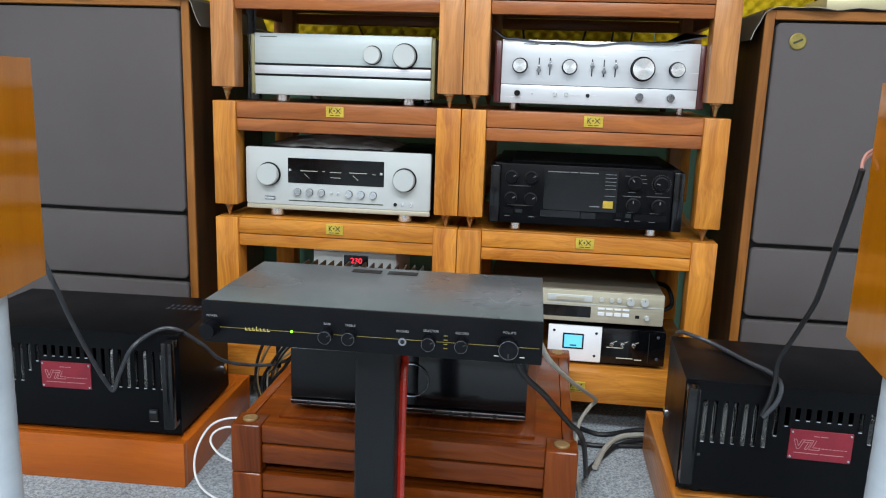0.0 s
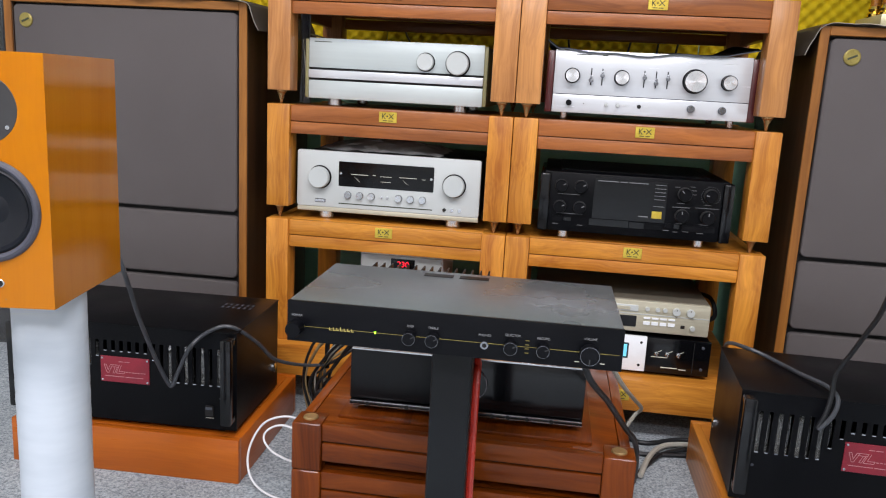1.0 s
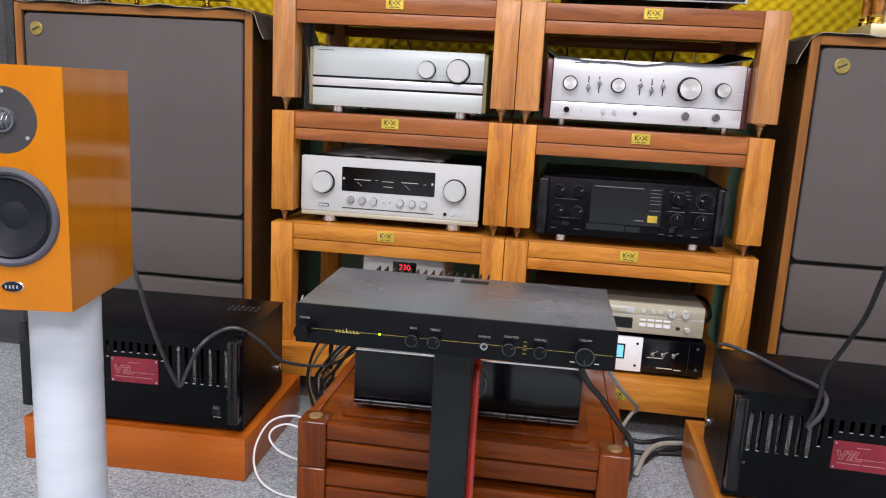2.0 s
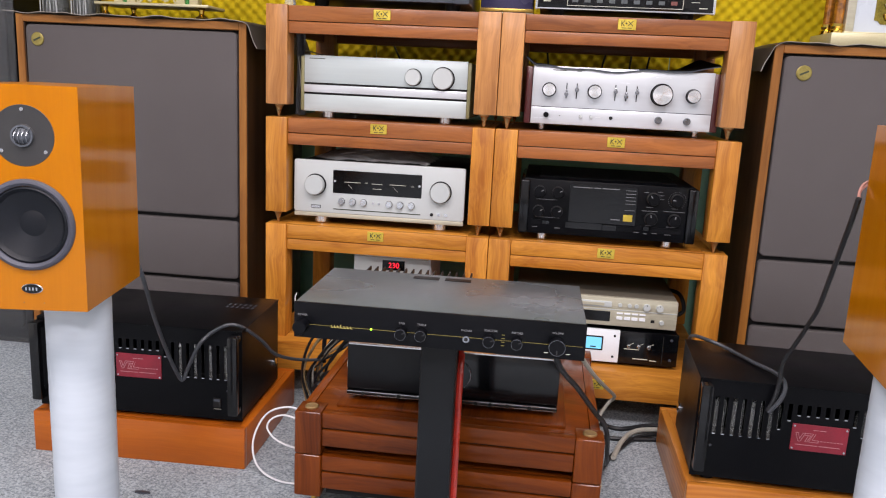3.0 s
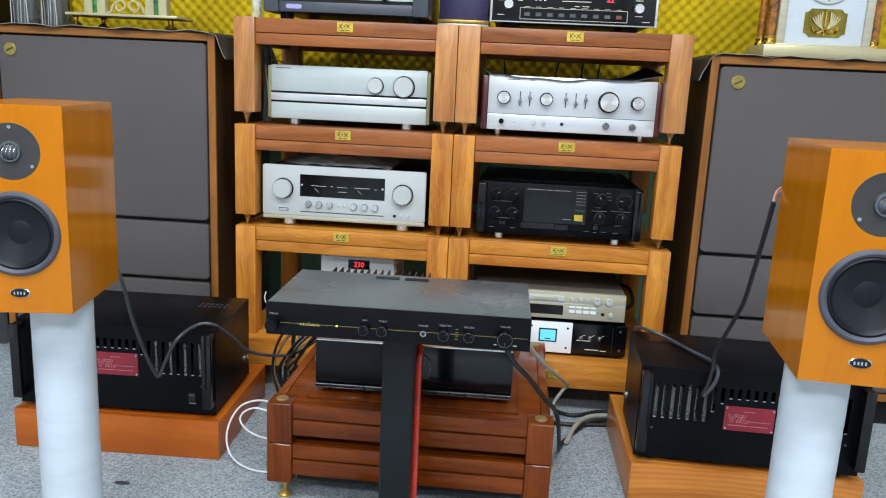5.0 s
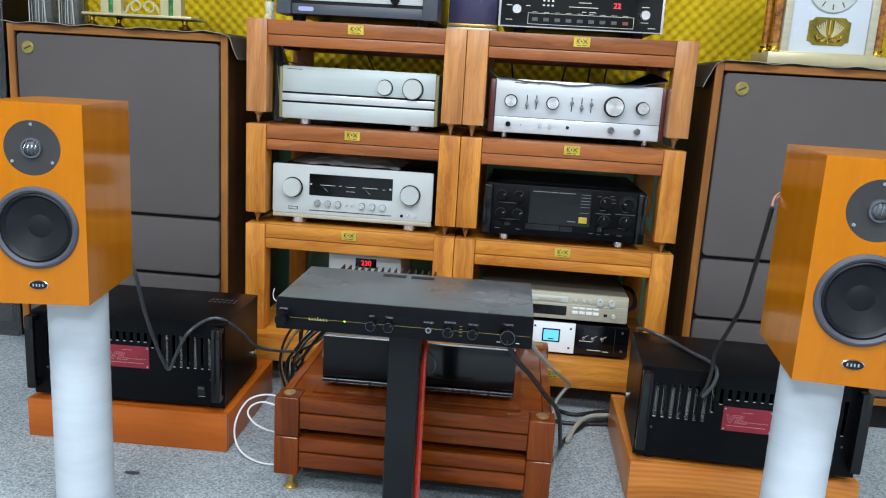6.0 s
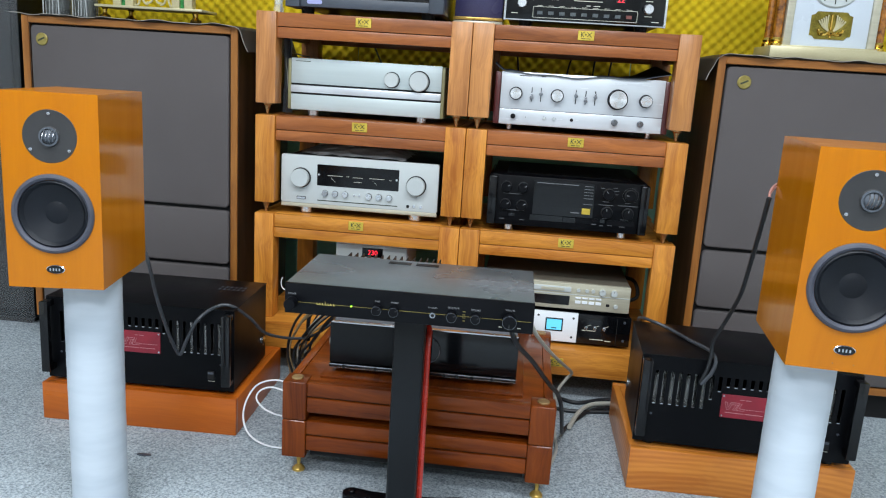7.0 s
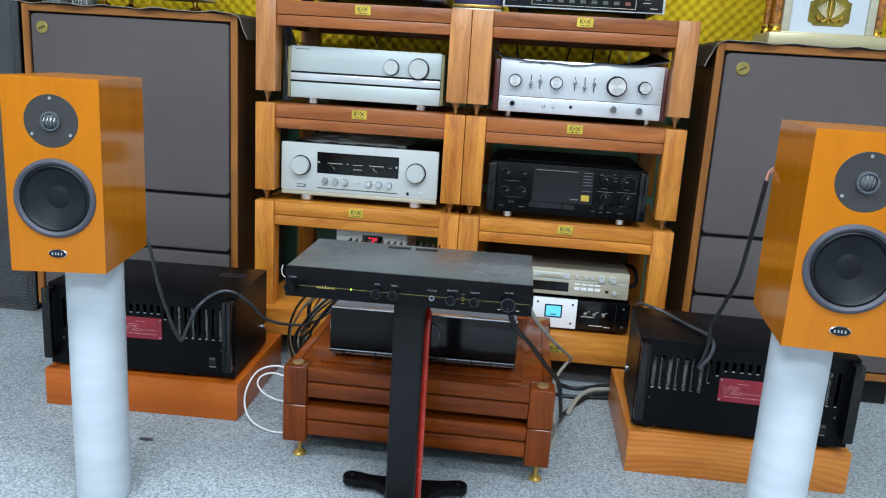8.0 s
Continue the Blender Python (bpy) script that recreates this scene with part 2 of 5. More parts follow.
def spun(name, col, rough=0.28):
    """Turned metal: the gloss fans out round the axis of the knob."""
    m, t, b = nodes_of(name)
    tg = t.nodes.new("ShaderNodeTangent")
    tg.direction_type, tg.axis = "RADIAL", "Y"
    t.links.new(tg.outputs["Tangent"], b.inputs["Tangent"])
    b.inputs["Base Color"].default_value = lin(col)
    b.inputs["Metallic"].default_value, b.inputs["Roughness"].default_value, b.inputs["Anisotropic"].default_value = 0.9, rough, 0.85
    return m


SPUN = spun("spun_silver", (226, 228, 230), 0.24)
LED_G = glow("led_green", (0.35, 0.95, 0.03), 2.2)
LED_R = glow("digits_red", (1.0, 0.02, 0.04), 1.6)
LCD = glow("lcd_blue", (0.13, 0.55, 0.78), 0.55)


# ---- mesh helpers ----
def part(name, bm, material, parent, label="", angle=24):
    me = bpy.data.meshes.new(name)
    bm.to_mesh(me)
    bm.free()
    me.materials.append(material)
    for p in me.polygons:
        p.use_smooth = True
    me.set_sharp_from_angle(angle=radians(angle))
    ob = new(name, me)
    ob.parent = parent
    if label:
        ob["label"] = label
    return ob


def single(name, bm, material, label, category, m=None, group="", kind=""):
    ob = part(name, bm, material, None)
    if m is not None:
        ob.matrix_world = m
    return tagged(ob, label, category, group, kind)


def thing(name, m, label, category, group=""):
    e = new(name)
    e.empty_display_size = 0.05
    e.matrix_world = m
    return tagged(e, label, category, group)


def box(x0, x1, y0, y1, z0, z1, bev=0.0, seg=2, bm=None):
    own = bmesh.new()
    bmesh.ops.create_cube(own, size=1)
    for v in own.verts:
        v.co = Vector((x0 + (v.co.x + 0.5) * (x1 - x0), y0 + (v.co.y + 0.5) * (y1 - y0), z0 + (v.co.z + 0.5) * (z1 - z0)))
    if bev:
        bmesh.ops.bevel(own, geom=own.edges[:], offset=bev, segments=seg, affect="EDGES", profile=0.5)
    if bm is None:
        return own
    join(bm, own)
    return bm


def join(bm, other):
    vs = [bm.verts.new(v.co) for v in other.verts]
    other.verts.index_update()
    for f in other.faces:
        bm.faces.new([vs[v.index] for v in f.verts])
    other.free()
    return bm


def moved(bm, m):
    bmesh.ops.transform(bm, matrix=m, verts=bm.verts)
    return bm


def lathe(profile, segs=24, axis="z", at=(0, 0, 0), bm=None):
    """Spin (radius, height) pairs round an axis; 'f' points the height to the front (-y)."""
    bm = bm or bmesh.new()
    rings = []
    for r, h in profile:
        ring = []
        for i in range(segs if r > 1e-6 else 1):
            a = 2 * math.pi * i / segs
            p = (r * math.cos(a), r * math.sin(a), h) if axis == "z" else (r * math.cos(a), -h, r * math.sin(a)) if axis == "f" else (h, r * math.cos(a), r * math.sin(a))
            ring.append(bm.verts.new(Vector(p) + Vector(at)))
        rings.append(ring)
    for a, b in zip(rings, rings[1:]):
        for i in range(segs):
            q = [a[i % len(a)], a[(i + 1) % len(a)], b[(i + 1) % len(b)], b[i % len(b)]]
            q = list(dict.fromkeys(q))
            if len(q) > 2:
                bm.faces.new(q)
    bmesh.ops.recalc_face_normals(bm, faces=bm.faces[:])
    return bm


def rplate(x0, x1, z0, z1, y0, y1, rad, bev=0.0, n=5):
    """Upright plate with rounded corners, front face at y0."""
    bm = bmesh.new()
    pts = []
    for cx, cz, a0 in ((x1 - rad, z1 - rad, 0), (x0 + rad, z1 - rad, 90), (x0 + rad, z0 + rad, 180), (x1 - rad, z0 + rad, 270)):
        for i in range(n + 1):
            a = radians(a0 + 90 * i / n)
            pts.append((cx + rad * math.cos(a), cz + rad * math.sin(a)))
    fr = [bm.verts.new((x, y0, z)) for x, z in pts]
    bk = [bm.verts.new((x, y1, z)) for x, z in pts]
    front = bm.faces.new(fr)
    bm.faces.new(bk[::-1])
    k = len(pts)
    for i in range(k):
        bm.faces.new((fr[i], bk[i], bk[(i + 1) % k], fr[(i + 1) % k]))
    bmesh.ops.recalc_face_normals(bm, faces=bm.faces[:])
    if bev:
        bmesh.ops.bevel(bm, geom=list(front.edges), offset=bev, segments=3, affect="EDGES", profile=0.5)
    return bm


def prism(pts, z0, z1, bev=0.0):
    """Flat outline (x, y) raised from z0 to z1."""
    bm = bmesh.new()
    lo, hi = [bm.verts.new((x, y, z0)) for x, y in pts], [bm.verts.new((x, y, z1)) for x, y in pts]
    bm.faces.new(lo[::-1])
    top = bm.faces.new(hi)
    k = len(pts)
    for i in range(k):
        bm.faces.new((lo[i], lo[(i + 1) % k], hi[(i + 1) % k], hi[i]))
    bmesh.ops.recalc_face_normals(bm, faces=bm.faces[:])
    if bev:
        bmesh.ops.bevel(bm, geom=list(top.edges), offset=bev, segments=2, affect="EDGES", profile=0.5)
    return bm


def tube(points, r, segs=8, sub=7, bm=None):
    """Round cord along a smooth curve through the points."""
    bm = bm or bmesh.new()
    P = [Vector(p) for p in points]
    P = [2 * P[0] - P[1]] + P + [2 * P[-1] - P[-2]]
    path = []
    for i in range(1, len(P) - 2):
        a, b, c, d = P[i - 1:i + 3]
        for k in range(sub):
            u = k / sub
            path.append(0.5 * (2 * b + (c - a) * u + (2 * a - 5 * b + 4 * c - d) * u * u + (3 * b - a - 3 * c + d) * u ** 3))
    path.append(P[-2])
    rings, up = [], Vector((0.13, 0.27, 0.95))
    for i, p in enumerate(path):
        d = (path[min(i + 1, len(path) - 1)] - path[max(i - 1, 0)]).normalized()
        s = d.cross(up).normalized() if abs(d.dot(up)) < 0.98 else d.cross(Vector((1, 0, 0))).normalized()
        w = s.cross(d).normalized()
        up = w
        rings.append([bm.verts.new(p + r * (math.cos(2 * math.pi * j / segs) * s + math.sin(2 * math.pi * j / segs) * w)) for j in range(segs)])
    for a, b in zip(rings, rings[1:]):
        for j in range(segs):
            bm.faces.new((a[j], a[(j + 1) % segs], b[(j + 1) % segs], b[j]))
    bm.faces.new(rings[0][::-1])
    bm.faces.new(rings[-1])
    bmesh.ops.recalc_face_normals(bm, faces=bm.faces[:])
    return bm


def words(text, size, x, z, y, material, parent, name="lettering"):
    """Raised lettering on a front, centred at x, z."""
    cu = bpy.data.curves.new("lettering", "FONT")
    cu.body, cu.size, cu.align_x, cu.align_y, cu.extrude = text, size, "CENTER", "CENTER", 0.0002
    tmp = new("lettering", cu)
    me = bpy.data.meshes.new_from_object(tmp.evaluated_get(bpy.context.evaluated_depsgraph_get()))
    bpy.data.objects.remove(tmp)
    me.transform(pose(x, y, z, 90, 0, 0))
    me.materials.clear()
    me.materials.append(material)
    ob = new(name, me)
    ob.parent = parent
    return ob


def knob(parent, x, z, r, depth, material, y=0.0, name="knob", skirt=None, pointer=None, label="", turn=0):
    k = part(name, lathe([(0, 0), (r, 0), (r, depth * 0.86), (r * 0.93, depth), (r * 0.8, depth), (0, depth * 0.985)], 28, "f", (x, y, z)), material, parent, label)
    if skirt:
        part("skirt", lathe([(r * 1.10, 0), (r * 1.10, depth * 0.2), (r * 1.0, depth * 0.3), (r * 0.98, 0)], 28, "f", (x, y, z)), skirt, k)
    if pointer:
        bm = box(-r * 0.07, r * 0.07, y - depth - 0.0006, y - depth + 0.001, r * 0.35, r * 0.85)
        part("pointer", moved(bm, Matrix.Translation((x, 0, z)) @ Matrix.Rotation(radians(turn), 4, "Y")), pointer, k)
    return k


def bars(parent, rows, y, material, h=0.0016, name="lettering_bar"):
    """Unreadable print: thin bars (x, z, width)."""
    for x, z, w in rows:
        part(name, box(x, x + w, y - 0.0004, y + 0.0005, z, z + h), material, parent)


# ---- the room ----
def slab(name, x0, x1, y0, y1, z0, z1, material, label, category):
    return single(name, box(x0, x1, y0, y1, z0, z1), material, label, category, kind="structure")


slab("floor", -2.6, 2.6, -3.4, 2.78, -0.06, 0.0, CARPET, "grey-blue looped carpet floor", "floor")
slab("wall_north", -2.6, 2.6, 2.70, 2.82, 0.0, 2.75, GREEN, "green painted wall in shade behind the racks", "wall")
# unseen wall behind the camera, greyed to cut reflections on the veneer
slab("wall_south", -2.6, 2.6, -3.5, -3.4, 0.0, 2.75, WALL_GREY, "unseen closing wall, greyed to dim its reflection", "wall")
slab("wall_west", -2.7, -2.6, -3.4, 2.78, 0.0, 2.75, WALL, "plain white wall", "wall")
slab("wall_east", 2.6, 2.7, -3.4, 2.78, 0.0, 2.75, WALL, "plain white wall", "wall")
slab("ceiling", -2.6, 2.6, -3.4, 2.78, 2.75, 2.85, CEIL, "plain white ceiling", "ceiling")


def foam_panel(x0, x1, z0, z1):
    """Egg-crate foam sheet glued to the wall."""
    p, step = 0.0205, 0.0062
    nx, nz = int((x1 - x0) / step), int((z1 - z0) / step)
    X, Z = np.linspace(x0, x1, nx + 1), np.linspace(z0, z1, nz + 1)
    gx, gz = np.meshgrid(X, Z)
    hgt = 0.010 * np.sin(np.pi * gx / p) * np.sin(np.pi * gz / p)
    hgt += 0.002 * np.sin(gx * 17) * np.sin(gz * 23)
    Y = 2.665 - hgt
    edge = (gx < x0 + step * 0.5) | (gx > x1 - step * 0.5) | (gz < z0 + step * 0.5)
    Y = np.where(edge, 2.699, Y)
    v = np.stack([gx, Y, gz], -1).reshape(-1, 3)
    f = [(j * (nx + 1) + i, j * (nx + 1) + i + 1, (j + 1) * (nx + 1) + i + 1, (j + 1) * (nx + 1) + i) for j in range(nz) for i in range(nx)]
    me = bpy.data.meshes.new("foam_panel")
    me.from_pydata(v.tolist(), [], f)
    me.materials.append(FOAM)
    for q in me.polygons:
        q.use_smooth = True
    tagged(new("foam_panel", me), "yellow egg-crate acoustic foam panel on the wall", "foam panel", "foam panels on the wall", "structure")


for i in range(5):
    foam_panel(-2.5 + i * 1.0, -1.503 + i * 1.0, 0.86, 1.85)


# ---- the racks ----
RACK_TAN = wood_set("rack_wood_tan", (138, 84, 44), (198, 138, 80), rough=0.34, rings=0.8, coat=0.12, spec=0.35)
W, POST, DEEP = 0.6245, 0.060, 0.52


def name_plate(parent, x, z, y=0.0):
    pl = part("name_plate", box(x - 0.0225, x + 0.0225, y - 0.0025, y + 0.001, z - 0.013, z + 0.013, 0.0008, 1), BRASS, parent, "small gilt name plate")
    em = bmesh.new()
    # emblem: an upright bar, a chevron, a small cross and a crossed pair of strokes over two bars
    for dx, dz, n, a in ((-0.0135, 0.0025, 0.013, 90), (-0.0095, 0.0055, 0.0105, -48), (-0.0095, -0.0005, 0.0105, 48), (0.0085, 0.0025, 0.0175, 45), (0.0085, 0.0025, 0.0175, -45), (-0.0015, 0.0025, 0.005, 0), (-0.0015, 0.0025, 0.005, 90), (-0.007, -0.0085, 0.011, 0), (0.007, -0.0085, 0.011, 0)):
        b = box(-n / 2, n / 2, y - 0.0031, y - 0.0024, -0.0009, 0.0009)
        join(em, moved(b, Matrix.Translation((x + dx, 0, z + dz)) @ Matrix.Rotation(radians(a), 4, "Y")))
    part("emblem", em, INK, pl)


def rack_shelf(x, y, ztop, height, woods, spikes, group):
    """Open shelf unit: four posts, double rails, a board and cone feet. Local z is 0 at the top."""
    e = thing("rack_shelf", pose(x, y, ztop), "varnished brown wooden audio rack shelf on cone feet", "rack shelf", group)
    low = -height + (0.033 if spikes else 0.0)
    for px in (0.0, W - POST):
        for py in (0.0, DEEP - POST):
            part("post", box(px, px + POST - 0.0008, py, py + POST, low, 0, 0.0022), woods[0]["z"], e)
            if spikes:
                part("spike", lathe([(0, 0), (0.0135, 0), (0.0135, -0.004), (0.010, -0.007), (0.0045, -0.024), (0.0045, -0.027), (0.002, -0.033), (0, -0.033)], 18, "z", (px + POST * 0.45, py + POST / 2, low)), BRONZE, e, "bronze cone foot")
    for py, s in ((0.006, 0), (DEEP - 0.026, 1)):
        part("upper_rail", box(POST, W - POST, py, py + 0.02, -0.0405, -0.0015, 0.0016), woods[1]["x"], e)
        part("lower_rail", box(POST, W - POST, py + 0.001, py + 0.02, -0.0725, -0.0425, 0.0016), woods[1]["x"], e)
    for px in (0.008, W - 0.028):
        part("side_rail", box(px, px + 0.02, POST, DEEP - POST, -0.0725, -0.002, 0.0016), woods[1]["y"], e)
    part("board", box(0.03, W - 0.03, 0.027, DEEP - 0.027, -0.020, -0.001, 0.001), woods[1]["x"], e)
    name_plate(e, W / 2, -0.0185, 0.0055)
    return e


MIX = (RACK, RACK_RED)
for col, cx in (("left", -0.650), ("right", -0.0245)):
    first = rack_shelf(cx, 2.0, 1.080, 0.293, (RACK_TAN, RACK_RED), True, "rack shelves")
    mid = rack_shelf(cx, 2.0, 0.786, 0.293, MIX, True, "rack shelves")
    low = rack_shelf(cx, 2.0, 0.4925, 0.327, (RACK, RACK), False, "rack shelves")
    base = thing("equipment_platform", pose(cx, 1.955, 0.0), "low orange-brown wooden equipment platform on cone feet", "platform", "equipment platforms")
    part("board", box(0.004, W - 0.004, 0.0, DEEP + 0.03, 0.085, 0.165, 0.003), RACK["x"], base)
    for px in (0.03, W - 0.03):
        for py in (0.04, DEEP - 0.02):
            part("spike", lathe([(0, 0.085), (0.014, 0.085), (0.012, 0.07), (0.003, 0.0), (0, 0.0)], 16, "z", (px, py, 0)), BRONZE, base)
    name_plate(base, W / 2, 0.125, 0.0)


# ---- large loudspeakers ----
def big_speaker(x0, badge_x, yaw=0.0):
    e = thing("floor_speaker", pose(x0, 2.012, 0, 0, 0, yaw), "large brown wooden floor loudspeaker with grey-brown cloth grilles", "loudspeaker", "large loudspeakers")
    w, d, z0, z1, f = 0.668, 0.50, 0.095, 1.030, 0.021
    for a in (0, w - f):
        part("side_panel", box(a, a + f, 0.006, d, z0, z1, 0.0015, 1), WALNUT["z"], e, "dark walnut side panel")
        part("front_edge", box(a, a + f, 0, 0.006, z0, z1, 0.001, 1), CAB["z"], e)
    part("top_panel", box(f, w - f, 0, d, z1 - f, z1, 0.0015, 1), CAB["x"], e)
    part("bottom_panel", box(f, w - f, 0, d, z0, z0 + f, 0.0015, 1), CAB["x"], e)
    part("baffle", box(f, w - f, 0.02, 0.04, z0 + f, z1 - f), DARK, e)
    part("back_panel", box(f, w - f, d - 0.02, d - 0.002, z0 + f, z1 - f), DARK, e)
    part("plinth", box(0.02, w - 0.02, 0.07, d - 0.02, 0, z0), DARK, e, "recessed black plinth")
    for a, b in ((0.496, 1.003), (0.317, 0.485), (0.120, 0.306)):
        part("grille", rplate(f + 0.006, w - f - 0.006, a, b, 0.0005, 0.019, 0.014, 0.005), CLOTH, e)
    bd = part("badge", lathe([(0, 0), (0.0185, 0), (0.0185, 0.003), (0.016, 0.0045), (0, 0.0045)], 24, "f", (badge_x - x0, 0.0005, 0.963)), OLDBRASS, e, "round gilt badge")
    part("badge_mark", moved(box(-0.011, 0.011, -0.0052, -0.0035, -0.0022, 0.0022), Matrix.Translation((badge_x - x0, 0, 0.963)) @ Matrix.Rotation(radians(-25), 4, "Y")), INK, bd)


big_speaker(-1.377, -1.313)
big_speaker(0.652, 0.727)


def drape(name, x0, x1, y0, y1, z, hang_x, side, label):
    """Thin sheet on a cabinet top with a wavy front hem and one end hanging down."""
    e = thing(name, pose(0, 0, 0), label, "sheet")
    nx, ny = 60, 10
    bm, grid = bmesh.new(), []
    for j in range(ny + 1):
        row = []
        for i in range(nx + 1):
            u, v = i / nx, j / ny
            x, y = x0 + (x1 - x0) * u, y0 + (y1 - y0) * v
            zz = z + 0.003 + 0.0022 * math.sin(u * 31 + 2) * (1 - v) + 0.0015 * math.sin(u * 57 + v * 5)
            if v == 0:
                y += 0.006 * math.sin(u * 19) + 0.004 * math.sin(u * 43)
            over = (x - hang_x) * side
            if over > 0:
                drop = min(over, 0.09)
                x = hang_x + side * (0.35 * drop + 0.004)
                zz -= 0.85 * drop
            row.append(bm.verts.new((x, y, zz)))
        grid.append(row)
    for j in range(ny):
        for i in range(nx):
            bm.faces.new((grid[j][i], grid[j][i + 1], grid[j + 1][i + 1], grid[j + 1][i]))
    hem = [v.co.copy() for v in grid[0]]
    bmesh.ops.solidify(bm, geom=bm.faces[:], thickness=0.0012)
    part("cloth", bm, SHEET, e)
    part("hem", tube([h + Vector((0, -0.001, 0)) for h in hem[::2]], 0.0009, 5, 2), EDGE, e, "pale frayed hem")


drape("cover_sheet", -1.405, -0.62, 2.0, 2.50, 1.031, -0.708, 1, "thin grey protective sheet draped over the cabinet top")
drape("cover_sheet", 0.57, 1.33, 2.0, 2.50, 1.031, 0.656, -1, "thin grey protective sheet draped over the cabinet top")


# ---- amplifiers in the racks ----
def feet(e, w, d, h, r, material=BRIGHT, inset=0.07, front=0.04):
    for px in (inset, w - inset):
        for py in (front, d - front):
            part("foot", lathe([(0, 0), (r, 0), (r, -h + 0.002), (r * 0.92, -h), (0, -h)], 20, "z", (px, py, 0)), material, e)


# silver amplifier with two knobs
w, h = 0.474, 0.152
e = thing("amplifier", pose(-0.577, 2.077, 0.8035), "silver stereo amplifier with two round knobs and olive side panels", "amplifier")
part("case", box(0.008, w - 0.008, 0.008, 0.38, 0.002, h - 0.002, 0.002), BLACK, e)
for a in (0, w - 0.010):
    part("side_panel", box(a, a + 0.010, 0.0, 0.36, 0.001, h - 0.003, 0.0025), OLIVE, e)
part("front_panel", box(0.010, w - 0.010, 0.0, 0.010, 0.078, h, 0.0015), SILVER, e)
part("lower_panel", box(0.010, w - 0.010, 0.0, 0.010, 0.0, 0.046, 0.0015), SILVER, e)
part("groove", box(0.010, w - 0.010, 0.004, 0.010, 0.046, 0.078), DARK, e)
part("trim_bar", box(0.010, w - 0.010, -0.0045, 0.008, 0.0515, 0.0725, 0.002), BRUSHED, e, "bright trim bar")
knob(e, 0.316, 0.104, 0.0215, 0.018, SATIN, name="selector_knob", skirt=BLACK)
knob(e, 0.398, 0.104, 0.0285, 0.020, SATIN, name="volume_knob", skirt=BLACK)
bars(e, [(0.024, h - 0.010, 0.045)], 0.0, INK, 0.0018)
feet(e, w, 0.38, 0.0175, 0.017)

# silver amplifier with meters
w, h = 0.480, 0.158
e = thing("amplifier", pose(-0.580, 2.037, 0.514), "satin silver amplifier with a black power meter window", "amplifier")
part("case", box(0.006, w - 0.006, 0.010, 0.42, 0.004, h - 0.006, 0.003), BLACK, e)
fx = lambda u: u * w
fz = lambda v: h * (1 - v)
part("front_panel", rplate(0, w, 0.012, h, 0.0, 0.012, 0.006, 0.0015), SATIN, e)
part("lower_trim", box(0.001, w - 0.001, 0.001, 0.012, 0.0, 0.0115, 0.001), CHAMP, e, "champagne lower trim")
mw = part("meter_window", rplate(fx(0.232), fx(0.752), fz(0.56), fz(0.155), -0.0008, 0.004, 0.002), GLOSS, e, "black glass meter window")
for cx0 in (0.30, 0.565):
    part("meter_scale", box(fx(cx0), fx(cx0 + 0.095), -0.0014, -0.0007, fz(0.36), fz(0.352)), PRINT, mw)
    part("meter_needle", moved(box(0, 0.018, -0.0014, -0.0007, 0, 0.0006), Matrix.Translation((fx(cx0 + 0.02), 0, fz(0.40))) @ Matrix.Rotation(radians(40), 4, "Y")), PRINT, mw)
bars(mw, [(fx(0.46), fz(0.365), 0.030), (fx(0.465), fz(0.45), 0.026), (fx(0.42), fz(0.355), 0.008), (fx(0.69), fz(0.37), 0.008)], -0.001, PRINT, 0.001)
for u in (0.244, 0.738):
    part("screw", lathe([(0, 0), (0.0032, 0), (0.0032, 0.0012), (0, 0.0018)], 12, "f", (fx(u), -0.0008, fz(0.35))), BRIGHT, mw)
knob(e, 0.062, fz(0.43), 0.0275, 0.022, SATIN, name="selector_knob", skirt=BLACK)
knob(e, w - 0.066, fz(0.43), 0.0275, 0.022, SATIN, name="volume_knob", skirt=BLACK)
for u in (0.285, 0.35, 0.415, 0.565, 0.63, 0.695):
    knob(e, fx(u), fz(0.70), 0.0088, 0.010, BRIGHT, name="button", skirt=PLATE)
for u in (0.472, 0.505):
    knob(e, fx(u), fz(0.70), 0.003, 0.004, BRIGHT, name="button")
part("slot_line", box(fx(0.235), fx(0.75), -0.0006, 0.001, fz(0.855), fz(0.838)), INK, e)
part("power_button", rplate(fx(0.105), fx(0.158), fz(0.84), fz(0.80), -0.003, 0.001, 0.002), BRIGHT, e)
part("button_frame", rplate(fx(0.102), fx(0.161), fz(0.85), fz(0.79), -0.0006, 0.001, 0.002), PLATE, e)
knob(e, fx(0.815), fz(0.83), 0.0045, 0.003, DARK, name="headphone_jack")
for u in (0.855, 0.898):
    part("button", rplate(fx(u) - 0.004, fx(u) + 0.004, fz(0.85), fz(0.80), -0.003, 0.001, 0.0015), BRIGHT, e)
feet(e, w, 0.42, 0.0205, 0.020)

# plastic bag on that amplifier
bm = bmesh.new()
g = [[bm.verts.new((-0.53 + 0.32 * i / 26 + 0.01 * math.sin(j * 1.7), 2.06 + 0.26 * j / 16 + 0.012 * math.sin(i * 0.9), 0.675 + 0.026 * max(0.0, math.sin(math.pi * i / 26)) ** 0.5 * math.sin(math.pi * j / 16) + 0.005 * noise.noise((i * 0.45, j * 0.6, 3)))) for i in range(27)] for j in range(17)]
for j in range(16):
    for i in range(26):
        bm.faces.new((g[j][i], g[j][i + 1], g[j + 1][i + 1], g[j + 1][i]))
bmesh.ops.solidify(bm, geom=bm.faces[:], thickness=0.003)
